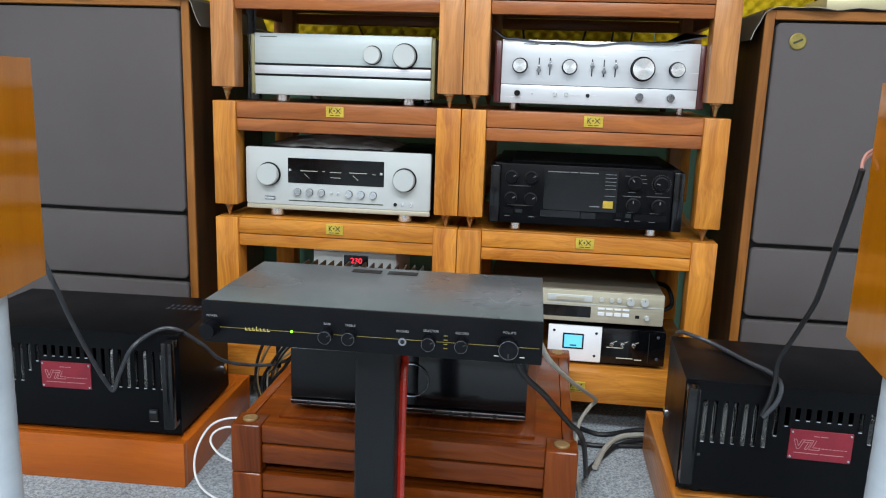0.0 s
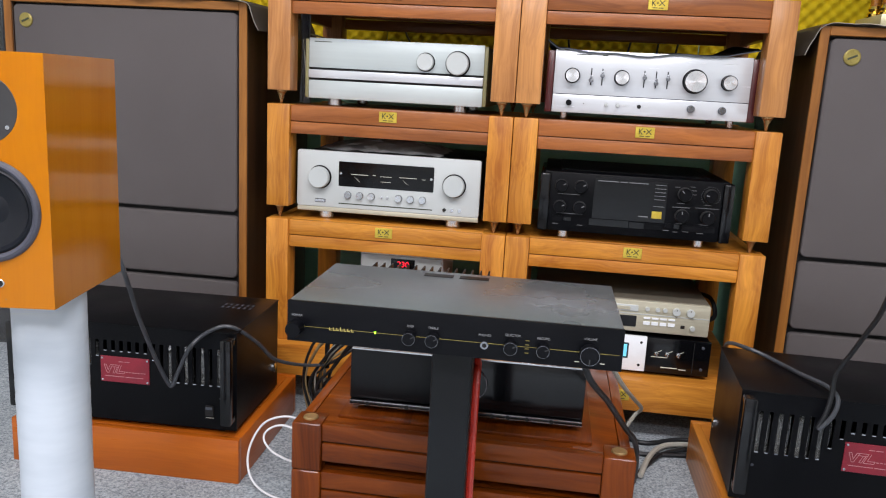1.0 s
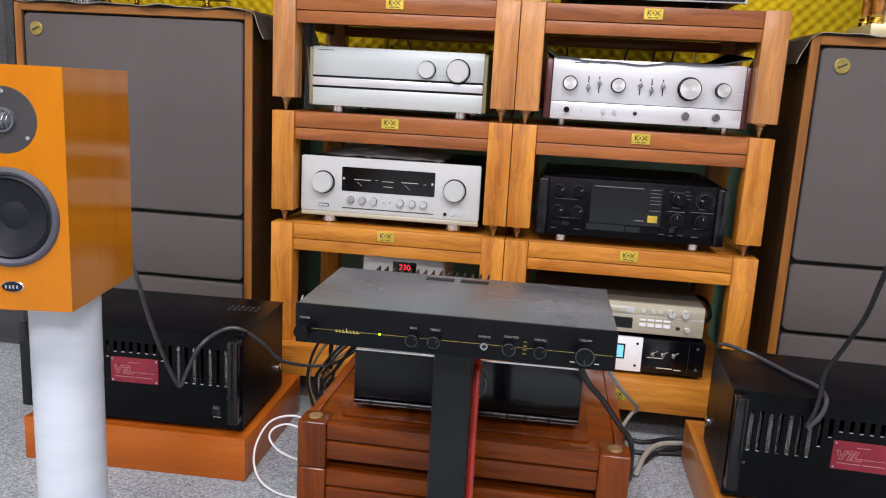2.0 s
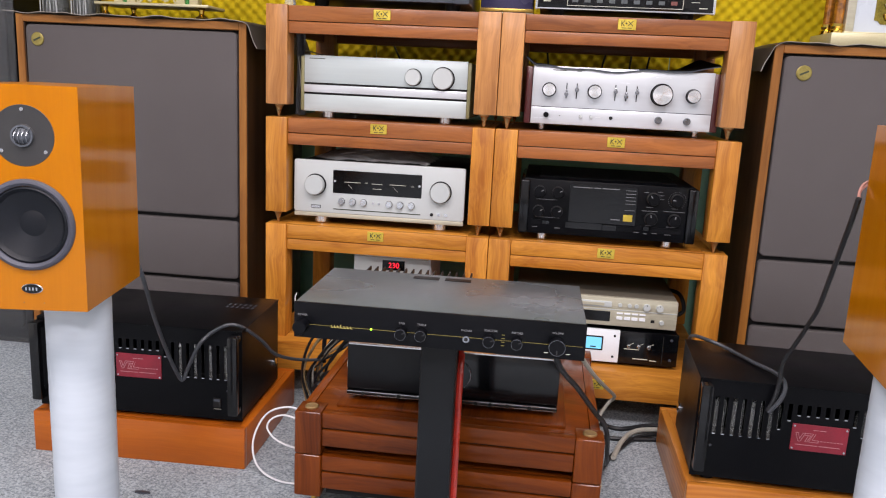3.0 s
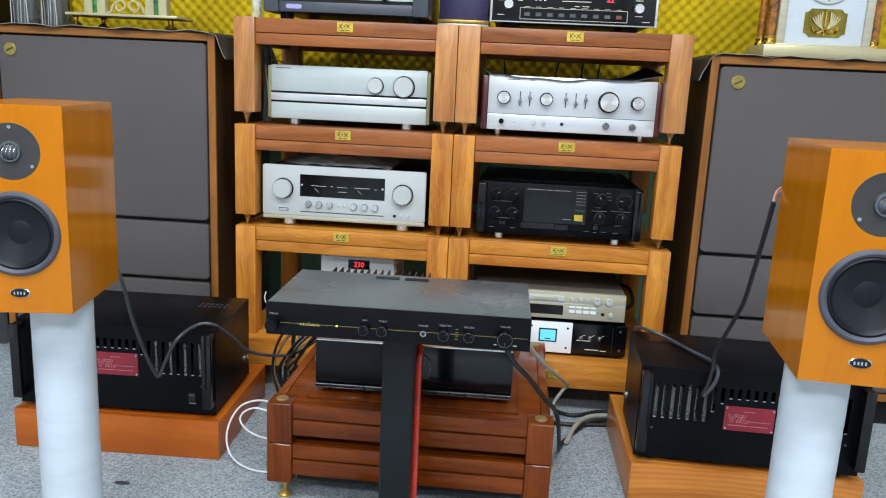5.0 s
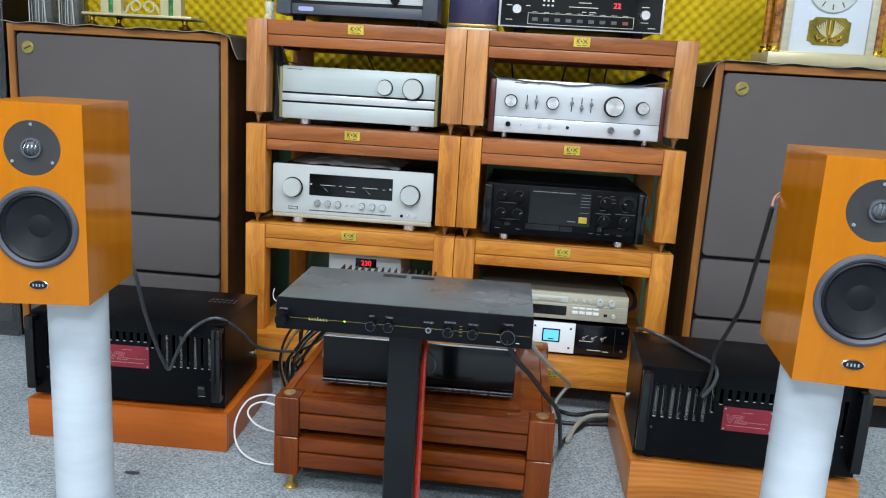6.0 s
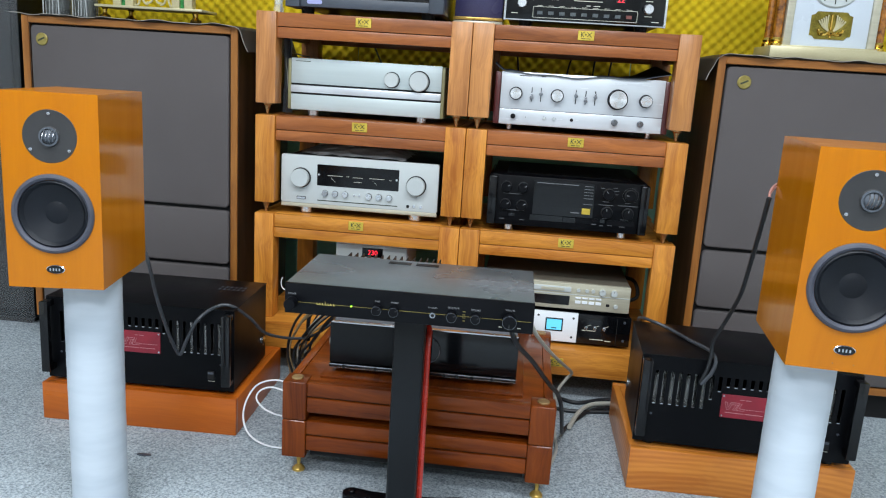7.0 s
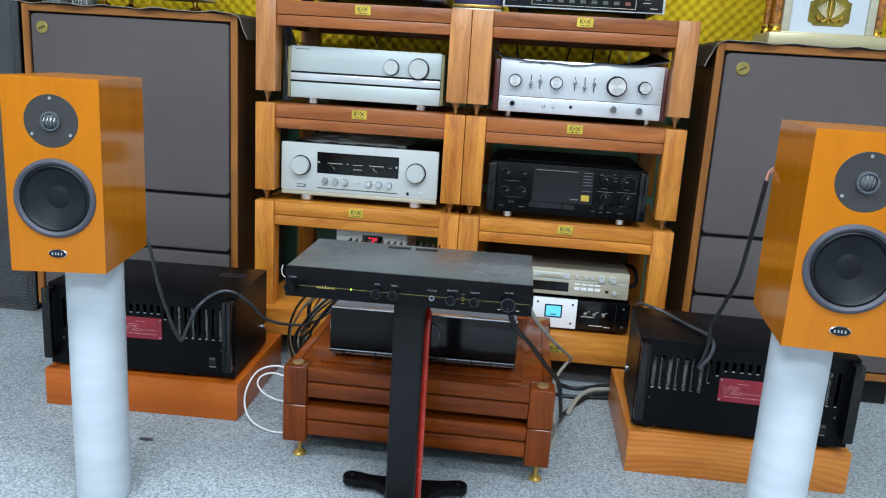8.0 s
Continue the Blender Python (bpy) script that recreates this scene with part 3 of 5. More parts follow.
single("plastic_bag", bm, clear("bag_film", (0.9, 0.92, 0.93), 0.15, 0.8), "flat crumpled clear plastic bag lying on the amplifier", "plastic bag")

# silver amplifier with levers and rosewood cheeks
w, h = 0.465, 0.150
e = thing("amplifier", pose(0.0625, 2.0605, 0.804), "brushed silver amplifier with lever switches and rosewood cheeks", "amplifier")
part("case", box(0.001, w - 0.001, 0.010, 0.36, 0.003, h - 0.008, 0.002), BLACK, e)
for a in (-0.0185, w + 0.0005):
    part("cheek", box(a, a + 0.018, 0.004, 0.37, -0.001, h - 0.002, 0.003), ROSE["z"], e, "red-brown rosewood cheek")
part("front_panel", box(0, w, 0.0, 0.010, 0.045, h, 0.001), BRUSHED, e)
part("lower_panel", box(0, w, 0.0005, 0.010, 0.0, 0.0436, 0.001), BRUSHED, e)
fx = lambda u: u * w
fz = lambda v: h * (1 - v)
for u, r in ((0.095, 0.017), (0.35, 0.017), (0.72, 0.0265), (0.89, 0.017)):
    k = knob(e, fx(u), fz(0.405), r, 0.02, SPUN, name="knob", skirt=BLACK, label="spun silver knob with a dark skirt")
    part("dark_rim", lathe([(r * 1.01, 0.006), (r * 1.01, 0.0204), (r * 0.94, 0.0204), (r * 0.93, 0.0198)], 28, "f", (fx(u), 0, fz(0.405))), BLACK, k)
for u, tilt in ((0.193, 1), (0.25, -1), (0.465, -1), (0.525, 1), (0.583, -1)):
    lv = part("lever_switch", box(fx(u) - 0.0013, fx(u) + 0.0013, -0.0008, 0.002, fz(0.41) - 0.020, fz(0.41) + 0.020), DARK, e)
    lz = fz(0.43) - 0.006 * tilt
    part("lever", lathe([(0, 0.016), (0.0042, 0.0155), (0.0056, 0.011), (0.0044, 0.004), (0.0022, 0.0), (0, 0.0)], 16, "f", (fx(u), -0.001, lz)), LEVER, lv)
    part("lever_paddle", box(fx(u) - 0.0026, fx(u) + 0.0026, -0.013, -0.004, lz, lz + 0.012 * tilt if tilt > 0 else lz + 0.010, 0.0012), LEVER, lv)
knob(e, fx(0.087), 0.024, 0.0072, 0.010, BLACK, name="power_button")
for u in (0.283, 0.342):
    knob(e, fx(u), 0.023, 0.0040, 0.006, SATIN, name="button", skirt=BLACK)
knob(e, fx(0.452), 0.023, 0.0048, 0.002, DARK, name="headphone_jack")
knob(e, fx(0.165), 0.023, 0.0013, 0.001, INK, name="pilot_dot")
for u in (0.715, 0.872):
    knob(e, fx(u), 0.024, 0.0086, 0.010, LEVER, name="small_knob", skirt=RUBBER, pointer=INK, label="small grey knob")
bars(e, [(fx(0.11), h - 0.011, 0.035), (fx(0.245), h - 0.011, 0.012)], 0.0, INK, 0.0022)
bars(e, [(fx(0.68), h - 0.018, 0.04), (fx(0.86), h - 0.018, 0.025), (fx(0.365), 0.0225, 0.014), (fx(0.475), 0.0225, 0.01)], 0.0, SATIN, 0.0012)
feet(e, w, 0.36, 0.0165, 0.0085, BRIGHT, 0.03)

# black cover on it
bm = bmesh.new()
g = []
for j in range(13):
    row = []
    for i in range(41):
        u, v = i / 40, j / 12
        x, y = 0.042 + 0.497 * u, 2.0535 + 0.33 * v
        z = 0.9555 + 0.004 * math.sin(u * 9 + 1) * (1 - v) + 0.002 * math.sin(u * 23 + v * 4)
        z += 0.020 * max(0, 1 - u * 20) + 0.024 * max(0, (u - 0.86) / 0.14) * (1 - v * 0.4) + 0.028 * v * max(0, (u - 0.75) / 0.25)
        if v == 0:
            z -= 0.005
        row.append(bm.verts.new((x, y, z)))
    g.append(row)
hem = [v.co.copy() for v in g[0]]
for j in range(12):
    for i in range(40):
        bm.faces.new((g[j][i], g[j][i + 1], g[j + 1][i + 1], g[j + 1][i]))
bmesh.ops.solidify(bm, geom=bm.faces[:], thickness=0.0015)
e = thing("dust_cover", pose(0, 0, 0), "black fabric dust cover with a pale hem laid over the amplifier", "dust cover")
part("cloth", bm, CABLE, e)
part("hem", tube([c + Vector((0, -0.001, 0)) for c in hem[::2]], 0.0014, 5, 2), RUBBER, e)

# black amplifier
w, h = 0.462, 0.146
e = thing("amplifier", pose(0.050, 2.015, 0.5145), "black stereo amplifier with many small knobs", "amplifier")
part("case", box(0.010, w - 0.010, 0.012, 0.40, 0.002, h, 0.002), BLACK, e)
cv = bmesh.new()
for i in range(26):
    box(0.05, w - 0.05, 0.06 + i * 0.012, 0.066 + i * 0.012, h, h + 0.003, 0, 1, cv)
part("top_vent", cv, BLACK, e)
part("front_panel", box(0.026, w - 0.026, 0.0, 0.012, 0.0, h, 0.0015), BLACK, e)
for a in (0.0, w - 0.0255):
    part("end_panel", box(a, a + 0.0255, -0.006, 0.30, -0.001, h - 0.004, 0.004), GLOSS, e)
s = w / 1045
fx = lambda p: (p - 20) * s
fz = lambda p: h - (p - 60) * s
part("glass_panel", rplate(fx(318), fx(712), fz(304), fz(80), -0.003, 0.002, 0.002), GLOSS, e, "smoked glass centre panel")
for p, q, tn in ((138, 134, 60), (247, 134, 60), (138, 252, 60), (247, 252, 60), (806, 138, -40), (944, 138, -80), (802, 258, -10), (938, 258, 5)):
    knob(e, fx(p), fz(q), 0.0145 if p < 500 else 0.0155, 0.016, BLACK, name="knob", skirt=PLATE, pointer=DIM, turn=tn)
for i in range(22):
    a = radians(-140 + i * 280 / 21)
    part("scale_mark", box(fx(944) + 0.022 * math.sin(a) - 0.0006, fx(944) + 0.022 * math.sin(a) + 0.0006, -0.0005, 0.0005, fz(138) + 0.022 * math.cos(a) - 0.0006, fz(138) + 0.022 * math.cos(a) + 0.0006), DIM, e)
bars(e, [(fx(335), fz(96), 0.05), (fx(456), fz(96), 0.018), (fx(505), fz(96), 0.045)], -0.0032, DIM, 0.0018)
bars(e, [(fx(645), fz(98 + k), 0.026) for k in (0, 20, 40, 60, 80, 118)], -0.0032, DIM, 0.0010)
bars(e, [(fx(568), fz(278), 0.024)], -0.0032, DIM, 0.0022)
part("badge", box(fx(640), fx(694), -0.0040, -0.0028, fz(282), fz(242), 0.0006, 1), BRASS, e, "small yellow badge")
bars(e, [(fx(770), fz(190), 0.018), (fx(775), fz(300), 0.014), (fx(915), fz(190), 0.016), (fx(895), fz(300), 0.022), (fx(750), fz(102), 0.012), (fx(830), fz(96), 0.012), (fx(840), fz(116), 0.012), (fx(840), fz(138), 0.012), (fx(745), fz(212), 0.042), (fx(870), fz(208), 0.055), (fx(120), fz(182), 0.055), (fx(120), fz(290), 0.065)], 0.0, DIM, 0.0010)
for a, b, q0, q1 in ((100, 155, 305, 335), (165, 205, 310, 330), (305, 520, 308, 345), (525, 605, 312, 345), (610, 700, 312, 345), (720, 750, 305, 330), (765, 795, 305, 330), (810, 985, 308, 340)):
    part("lower_button", rplate(fx(a), fx(b), fz(q1), fz(q0), -0.0018, 0.002, 0.001), GLOSS if (a // 5) % 2 else SLATE if a == 305 else BLACK, e)
bars(e, [(fx(105), fz(352), 0.014), (fx(240), fz(352), 0.014), (fx(710), fz(345), 0.014), (fx(765), fz(350), 0.010), (fx(815), fz(345), 0.014), (fx(890), fz(348), 0.016), (fx(330), fz(302), 0.022), (fx(400), fz(302), 0.014), (fx(520), fz(300), 0.014), (fx(640), fz(300), 0.012)], 0.0, DIM, 0.0012)
feet(e, w, 0.40, 0.0205, 0.013, BRIGHT, 0.065)

# disc player
w, h = 0.434, 0.082
e = thing("disc_player", pose(0.056, 2.005, 0.2765), "champagne silver disc player with a black display", "disc player")
part("case", box(0.002, w - 0.002, 0.010, 0.30, 0.002, h - 0.001, 0.003), CHAMP_TOP, e)
part("front_panel", rplate(0, w, 0.0, h - 0.003, 0.0, 0.012, 0.004, 0.002), CHAMP, e)
part("shelf_line", box(0.002, w - 0.002, -0.0012, 0.001, 0.0445, 0.0465), SATIN, e)
tr = part("disc_tray", rplate(0.150, 0.260, 0.052, 0.068, -0.004, 0.002, 0.003, 0.001), SATIN, e)
part("tray_lip", rplate(0.172, 0.240, 0.056, 0.064, -0.0062, -0.0035, 0.002), CHAMP, tr)
part("display", rplate(0.130, 0.258, 0.012, 0.040, -0.0012, 0.002, 0.002), GLOSS, e, "black display window")
for bx in (0.282, 0.307, 0.325):
    knob(e, bx, 0.060, 0.0055, 0.005, SATIN, name="button")
for bx in (0.352, 0.386):
    knob(e, bx, 0.059, 0.0095, 0.009, SATIN, name="knob", pointer=INK)
for i in range(4):
    for zz in (0.020, 0.035):
        part("key", rplate(0.275 + i * 0.020, 0.291 + i * 0.020, zz, zz + (0.008 if zz < 0.03 else 0.004), -0.003, 0.001, 0.001), WHITE, e)
part("headphone_jack", rplate(0.366, 0.376, 0.017, 0.025, -0.001, 0.001, 0.001), DARK, e)
knob(e, 0.394, 0.020, 0.006, 0.008, SATIN, name="level_knob")
feet(e, w, 0.30, 0.0065, 0.016, BLACK, 0.05)

# small amplifier with blue display
w, h = 0.287, 0.090
e = thing("headphone_amplifier", pose(0.2135, 2.000, 0.1755), "small black amplifier with a white panel and blue display", "amplifier")
part("case", box(0.002, w - 0.002, 0.008, 0.28, 0.001, h - 0.001, 0.002), BLACK, e)
part("black_panel", box(0.132, w, 0.0, 0.010, 0.0, h, 0.002), GLOSS, e)
wp = part("white_panel", box(0.0, 0.1315, -0.002, 0.010, 0.0, h, 0.0015), WHITE, e, "satin white display panel")
part("display_frame", rplate(0.036, 0.088, 0.032, 0.072, -0.003, 0.001, 0.002), DARK, wp)
dsp = part("display", rplate(0.040, 0.084, 0.036, 0.068, -0.0038, 0.0, 0.001), LCD, wp, "lit blue display")
part("display_mark", box(0.054, 0.070, -0.0042, -0.0036, 0.040, 0.043), DARK, dsp)
for sx, sz in ((0.014, 0.077), (0.118, 0.075), (0.116, 0.016), (0.014, 0.014)):
    part("screw", lathe([(0, 0), (0.0035, 0), (0.003, 0.001), (0, 0.001)], 12, "f", (sx, -0.002, sz)), DARK, wp)
for bx in (0.157, 0.183, 0.210):
    t_ = part("toggle_switch", lathe([(0, 0), (0.006, 0), (0.005, 0.004), (0.003, 0.006), (0.0028, 0.014), (0, 0.015)], 14, "f", (bx, 0.0, 0.050)), CHROME, e)
    part("switch_mark", moved(box(0.004, 0.014, -0.0005, 0.0005, -0.0005, 0.0005), Matrix.Translation((bx, 0, 0.053)) @ Matrix.Rotation(radians(-25), 4, "Y")), PRINT, t_)
bars(e, [(0.145, 0.040, 0.04), (0.170, 0.014, 0.040), (0.214, 0.012, 0.018)], 0.0, PRINT, 0.0022)
part("groove", box(0.246, 0.2475, -0.0006, 0.001, 0.006, h - 0.006), DARK, e)
for sz in (0.018, 0.074):
    part("screw", lathe([(0, 0), (0.004, 0), (0.003, 0.001), (0, 0.001)], 12, "f", (0.268, 0.0, sz)), SLATE, e)
feet(e, w, 0.28, 0.0105, 0.012, BLACK, 0.04)

# voltage unit at the back of the lowest shelf
e = thing("power_conditioner", pose(-0.410, 2.06, 0.165), "pale grey power conditioner with a red digital readout", "power conditioner")
part("case", box(0, 0.222, 0.004, 0.22, 0.0, 0.244, 0.003), WHITE, e)
part("front_panel", box(0.003, 0.219, 0.0, 0.005, 0.004, 0.240, 0.001), SATIN, e)
ro = part("readout", box(0.084, 0.148, -0.003, 0.002, 0.205, 0.233), GLOSS, e)
words("230", 0.021, 0.117, 0.2185, -0.0036, LED_R, ro, "digits")

# dark unit on the top shelf
w, h = 0.456, 0.16
e = thing("amplifier", pose(-0.568, 2.02, 1.0965), "slate grey amplifier with end pillars and a pale recessed panel", "amplifier")
part("case", box(0.01, w - 0.01, 0.02, 0.40, 0.006, h, 0.003), SLATE, e)
for a in (0, w - 0.042):
    part("pillar", box(a, a + 0.042, -0.012, 0.10, 0.0, h, 0.003), SLATE, e)
part("lower_fascia", box(0.042, w - 0.042, -0.004, 0.02, 0.002, 0.030, 0.002), SLATE, e)
part("shadow_gap", box(0.042, w - 0.042, 0.008, 0.02, 0.030, 0.040), DARK, e)
part("front_panel", box(0.042, w - 0.042, 0.004, 0.02, 0.040, h - 0.01, 0.001), SATIN, e, "pale silver recessed panel")
knob(e, 0.335, 0.052, 0.013, 0.012, BLACK, name="knob", y=0.004)
part("pilot_lamp", rplate(0.062, 0.106, 0.010, 0.022, -0.006, 0.0, 0.0058), glow("lamp_lilac", (0.30, 0.31, 0.55), 0.12), e, "lilac oval pilot lamp")
for px in (0.05, w - 0.05):
    for py in (0.05, 0.35):
        part("foot", lathe([(0, 0.006), (0.02, 0.006), (0.018, -0.0165), (0, -0.0165)], 18, "z", (px, py, 0)), DARK, e)

RUSTY = surface("dim_red_key", lin((120, 62, 54)), lin((96, 48, 42)), rough=0.5)
# black glass-fronted unit on the top shelf
w, h = 0.444, 0.13
e = thing("receiver", pose(0.056, 2.02, 1.0945), "black glass-fronted receiver with chrome edges and red digits", "receiver")
part("case", box(0.01, w - 0.01, 0.006, 0.38, 0.004, h - 0.003, 0.002), BLACK, e)
part("front_glass", box(0.006, w - 0.006, 0.0, 0.008, 0.0, h, 0.001), GLOSS, e)
for a in (0.0, w - 0.006):
    part("edge_trim", box(a, a + 0.006, -0.003, 0.02, -0.001, h + 0.001, 0.001), BRIGHT, e)
part("lower_trim", box(0.006, w - 0.006, -0.0006, 0.004, 0.0, 0.003), CHROME, e)
knob(e, 0.049, 0.046, 0.0125, 0.016, BRIGHT, name="knob", skirt=CHROME)
knob(e, 0.394, 0.046, 0.0125, 0.016, BRIGHT, name="knob", skirt=CHROME)
fr = bmesh.new()
for a, b, c, d in ((0.080, 0.366, 0.009, 0.010), (0.080, 0.366, 0.038, 0.039), (0.080, 0.081, 0.009, 0.039), (0.365, 0.366, 0.009, 0.039)):
    box(a, b, -0.0006, 0.001, c, d, 0, 1, fr)
part("outline", fr, PRINT, e)
for i in range(9):
    b = part("button", rplate(0.092 + i * 0.0305, 0.107 + i * 0.0305, 0.018, 0.027, -0.002, 0.001, 0.001), RUSTY if i == 8 else BLACK_SHEEN, e)
words("22", 0.020, 0.318, 0.0665, -0.0014, LED_R, part("readout", box(0.305, 0.331, -0.001, 0.001, 0.058, 0.075), DARK, e), "digits")
bars(e, [(0.215, 0.070, 0.034), (0.190, 0.058, 0.078), (0.225, 0.046, 0.012), (0.245, 0.046, 0.018), (0.02, 0.018, 0.018), (0.405, 0.012, 0.02), (0.384, 0.066, 0.02), (0.385, 0.026, 0.02), (0.02, 0.056, 0.015), (0.073, 0.056, 0.012)], 0.0, PRINT, 0.0018)
bars(e, [(0.092 + i * 0.0305, 0.041, 0.014) for i in range(9)], 0.0, PRINT, 0.001)
for i in range(6):
    part("indicator", box(0.118 + (i % 3) * 0.012, 0.124 + (i % 3) * 0.012, -0.0006, 0.001, 0.058 + (i // 3) * 0.012, 0.062 + (i // 3) * 0.012), PRINT, e)
for px in (0.06, w - 0.06):
    for py in (0.05, 0.33):
        part("foot", lathe([(0, 0.004), (0.018, 0.004), (0.016, -0.0145), (0, -0.0145)], 18, "z", (px, py, 0)), DARK, e)

# flat indigo case on the shelf behind them
e = thing("presentation_case", pose(-0.10, 2.20, 1.079), "dark indigo glossy case with a gilt band", "case")
part("body", box(0, 0.145, 0.0, 0.20, 0.0, 0.22, 0.004), PURPLE, e)
part("gilt_band", box(-0.002, 0.147, -0.004, 0.0, 0.020, 0.029, 0.001), GOLD, e)
part("lower_band", box(-0.002, 0.147, -0.006, 0.0, 0.0, 0.018, 0.001), CHAMP, e)

# small clear ornament at the end of the top shelf
single("glass_cup", lathe([(0, 0), (0.014, 0), (0.016, 0.01), (0.012, 0.02), (0.015, 0.05), (0.013, 0.05), (0.010, 0.022), (0, 0.02)], 18), GLASSY, "small clear glass cup on the top shelf", "cup", pose(-0.603, 2.06, 1.0805))

# limp grey film sheet hanging behind the top left amplifier
bm, g = bmesh.new(), []
for j in range(13):
    g.append([bm.verts.new((-0.612 + 0.030 * i / 8, 2.14 + 0.01 * math.sin(i * 1.1 + j * 0.3), 0.788 + 0.262 * j / 12)) for i in range(9)])
for j in range(12):
    for i in range(8):
        bm.faces.new((g[j][i], g[j][i + 1], g[j + 1][i + 1], g[j + 1][i]))
bmesh.ops.solidify(bm, geom=bm.faces[:], thickness=0.0015)
single("packing_sheet", bm, surface("grey_packing", lin((150, 152, 158)), lin((120, 122, 128)), rough=0.35, scale=14), "grey plastic packing sheet standing beside the amplifier", "packing sheet")


# ---- bookshelf loudspeakers on white columns ----
def small_speaker(cx, cy, yaw, zb, d):
    """Front-bottom centre of the cabinet at cx, cy."""
    e = thing("bookshelf_speaker", pose(cx, cy, zb, 0, 0, yaw), "glossy orange cherry-veneered bookshelf loudspeaker on a white column", "loudspeaker", "bookshelf loudspeakers")
    w, h, wz, wr = 0.167, 0.348, 0.136, 0.058
    cab = box(-w / 2, w / 2, 0, d, 0, h)
    bmesh.ops.delete(cab, geom=[f for f in cab.faces if f.calc_center_median().y < 0.001], context="FACES_ONLY")
    n, ring = 64, []
    corner = [math.atan2(cz - wz, sx * w / 2) for sx in (-1, 1) for cz in (0, h)]
    angs = [2 * math.pi * i / n - math.pi for i in range(n)]
    for c in corner:
        angs[min(range(n), key=lambda i: abs(angs[i] - c))] = c
    for a in angs:
        ca, sa = math.cos(a), math.sin(a)
        k = min((w / 2) / max(abs(ca), 1e-6), ((h - wz) if sa > 0 else wz) / max(abs(sa), 1e-6))
        ring.append((cab.verts.new((wr * ca, 0, wz + wr * sa)), cab.verts.new((k * ca, 0, wz + k * sa)), cab.verts.new((wr * ca, 0.03, wz + wr * sa))))
    for p, q in zip(ring, ring[1:] + ring[:1]):
        cab.faces.new((p[0], p[1], q[1], q[0]))
        cab.faces.new((p[0], q[0], q[2], p[2]))
    bmesh.ops.remove_doubles(cab, verts=cab.verts[:], dist=0.0001)
    bmesh.ops.recalc_face_normals(cab, faces=cab.faces[:])
    part("cabinet", cab, VENEER["z"], e)
    tw = part("tweeter", lathe([(0, 0.003), (0.0, 0.003), (0.016, 0.003), (0.018, 0.0005), (0.046, 0.0005), (0.0475, -0.001)], 40, "f", (0.0, 0, 0.2725)), PLATE, e, "round grey tweeter plate")
    part("tweeter_dome", lathe([(0, 0.0075), (0.006, 0.006), (0.011, 0.002), (0.0125, 0.0)], 24, "f", (0.0, -0.003, 0.2725)), RUBBER, tw)
    part("tweeter_ring", lathe([(0.0135, 0.0), (0.0165, 0.0), (0.0165, 0.003), (0.0135, 0.003)], 28, "f", (0.0, -0.003, 0.2725)), RUBBER, tw)
    for i in range(4):
        x = -0.0085 + i * 0.006
        part("guard_wire", tube([(x - 0.001, -0.004, 0.260), (x + 0.001, -0.014, 0.273), (x + 0.003, -0.004, 0.285)], 0.0009, 5, 5), LEVER, tw)
    for a in (90, 215, 325):
        part("screw", lathe([(0, 0), (0.0032, 0), (0.0028, 0.001), (0, 0.0005)], 12, "f", (0.040 * math.cos(radians(a)), -0.0008, 0.272 + 0.040 * math.sin(radians(a)))), CHROME, tw)
    wf = part("woofer", lathe([(0.0715, -0.001), (0.0715, 0.002), (0.069, 0.005), (0.0655, 0.0062), (0.061, 0.003), (0.060, -0.003)], 56, "f", (0.0, 0, wz)), SURROUND, e, "grey rubber woofer surround")
    part("cone", lathe([(0.0603, 0.001), (0.057, 0.0032), (0.053, -0.001), (0.0515, -0.003), (0.022, -0.015), (0.0, -0.019)], 56, "f", (0.0, 0.0, wz)), CONE, wf, "dark woofer cone")
    part("dust_cap", lathe([(0.021, -0.0155), (0.016, -0.0138), (0.009, -0.0125), (0, -0.012)], 36, "f", (0.0, 0.0, wz)), CONE, wf)
    lg = part("badge", moved(lathe([(0, 0.002), (0.015, 0.002), (0.0165, 0.001), (0.0165, 0)], 32, "f"), Matrix.Translation((0, 0, 0.035)) @ Matrix.Diagonal((1, 1, 0.5, 1))), CHROME, e, "oval chrome badge")
    part("badge_field", moved(lathe([(0, 0.0026), (0.0150, 0.0026), (0.0150, 0.001)], 32, "f"), Matrix.Translation((0, 0, 0.035)) @ Matrix.Diagonal((1, 1, 0.48, 1))), GLOSS, lg)
    bm = bmesh.new()
    for x in (-0.0085, -0.003, 0.002, 0.0075):
        box(x - 0.0012, x + 0.0012, -0.0031, -0.0024, 0.0325, 0.0375, 0, 1, bm)
    part("badge_mark", bm, CHROME, lg)
    for x in (-0.014, 0.017):
        part("grille_socket", lathe([(0, 0.0004), (0.0014, 0.0004), (0.0014, 0)], 8, "f", (x, 0, 0.012)), CAB["z"], e)


def column(x, y, h, r):
    e = thing("speaker_column", pose(x, y, 0), "round white wrapped speaker column standing on the carpet", "speaker stand", "white columns")
    rng = random.Random(int(abs(x) * 1000))
    prof = [(0, 0), (r - 0.002, 0), (r, 0.004)]
    n = 46
    for i in range(n):
        prof.append((r + rng.uniform(-0.0003, 0.0003), 0.01 + (h - 0.02) * i / (n - 1)))
    prof += [(r - 0.001, h - 0.002), (0, h)]
    part("tube", lathe(prof, 40), WRAP, e)


small_speaker(-0.671, 1.0215, 9.35, 0.515, 0.236)
column(-0.671, 1.14, 0.515, 0.0535)
small_speaker(0.671, 0.968, -5.0, 0.516, 0.245)
column(0.6555, 1.072, 0.516, 0.0505)

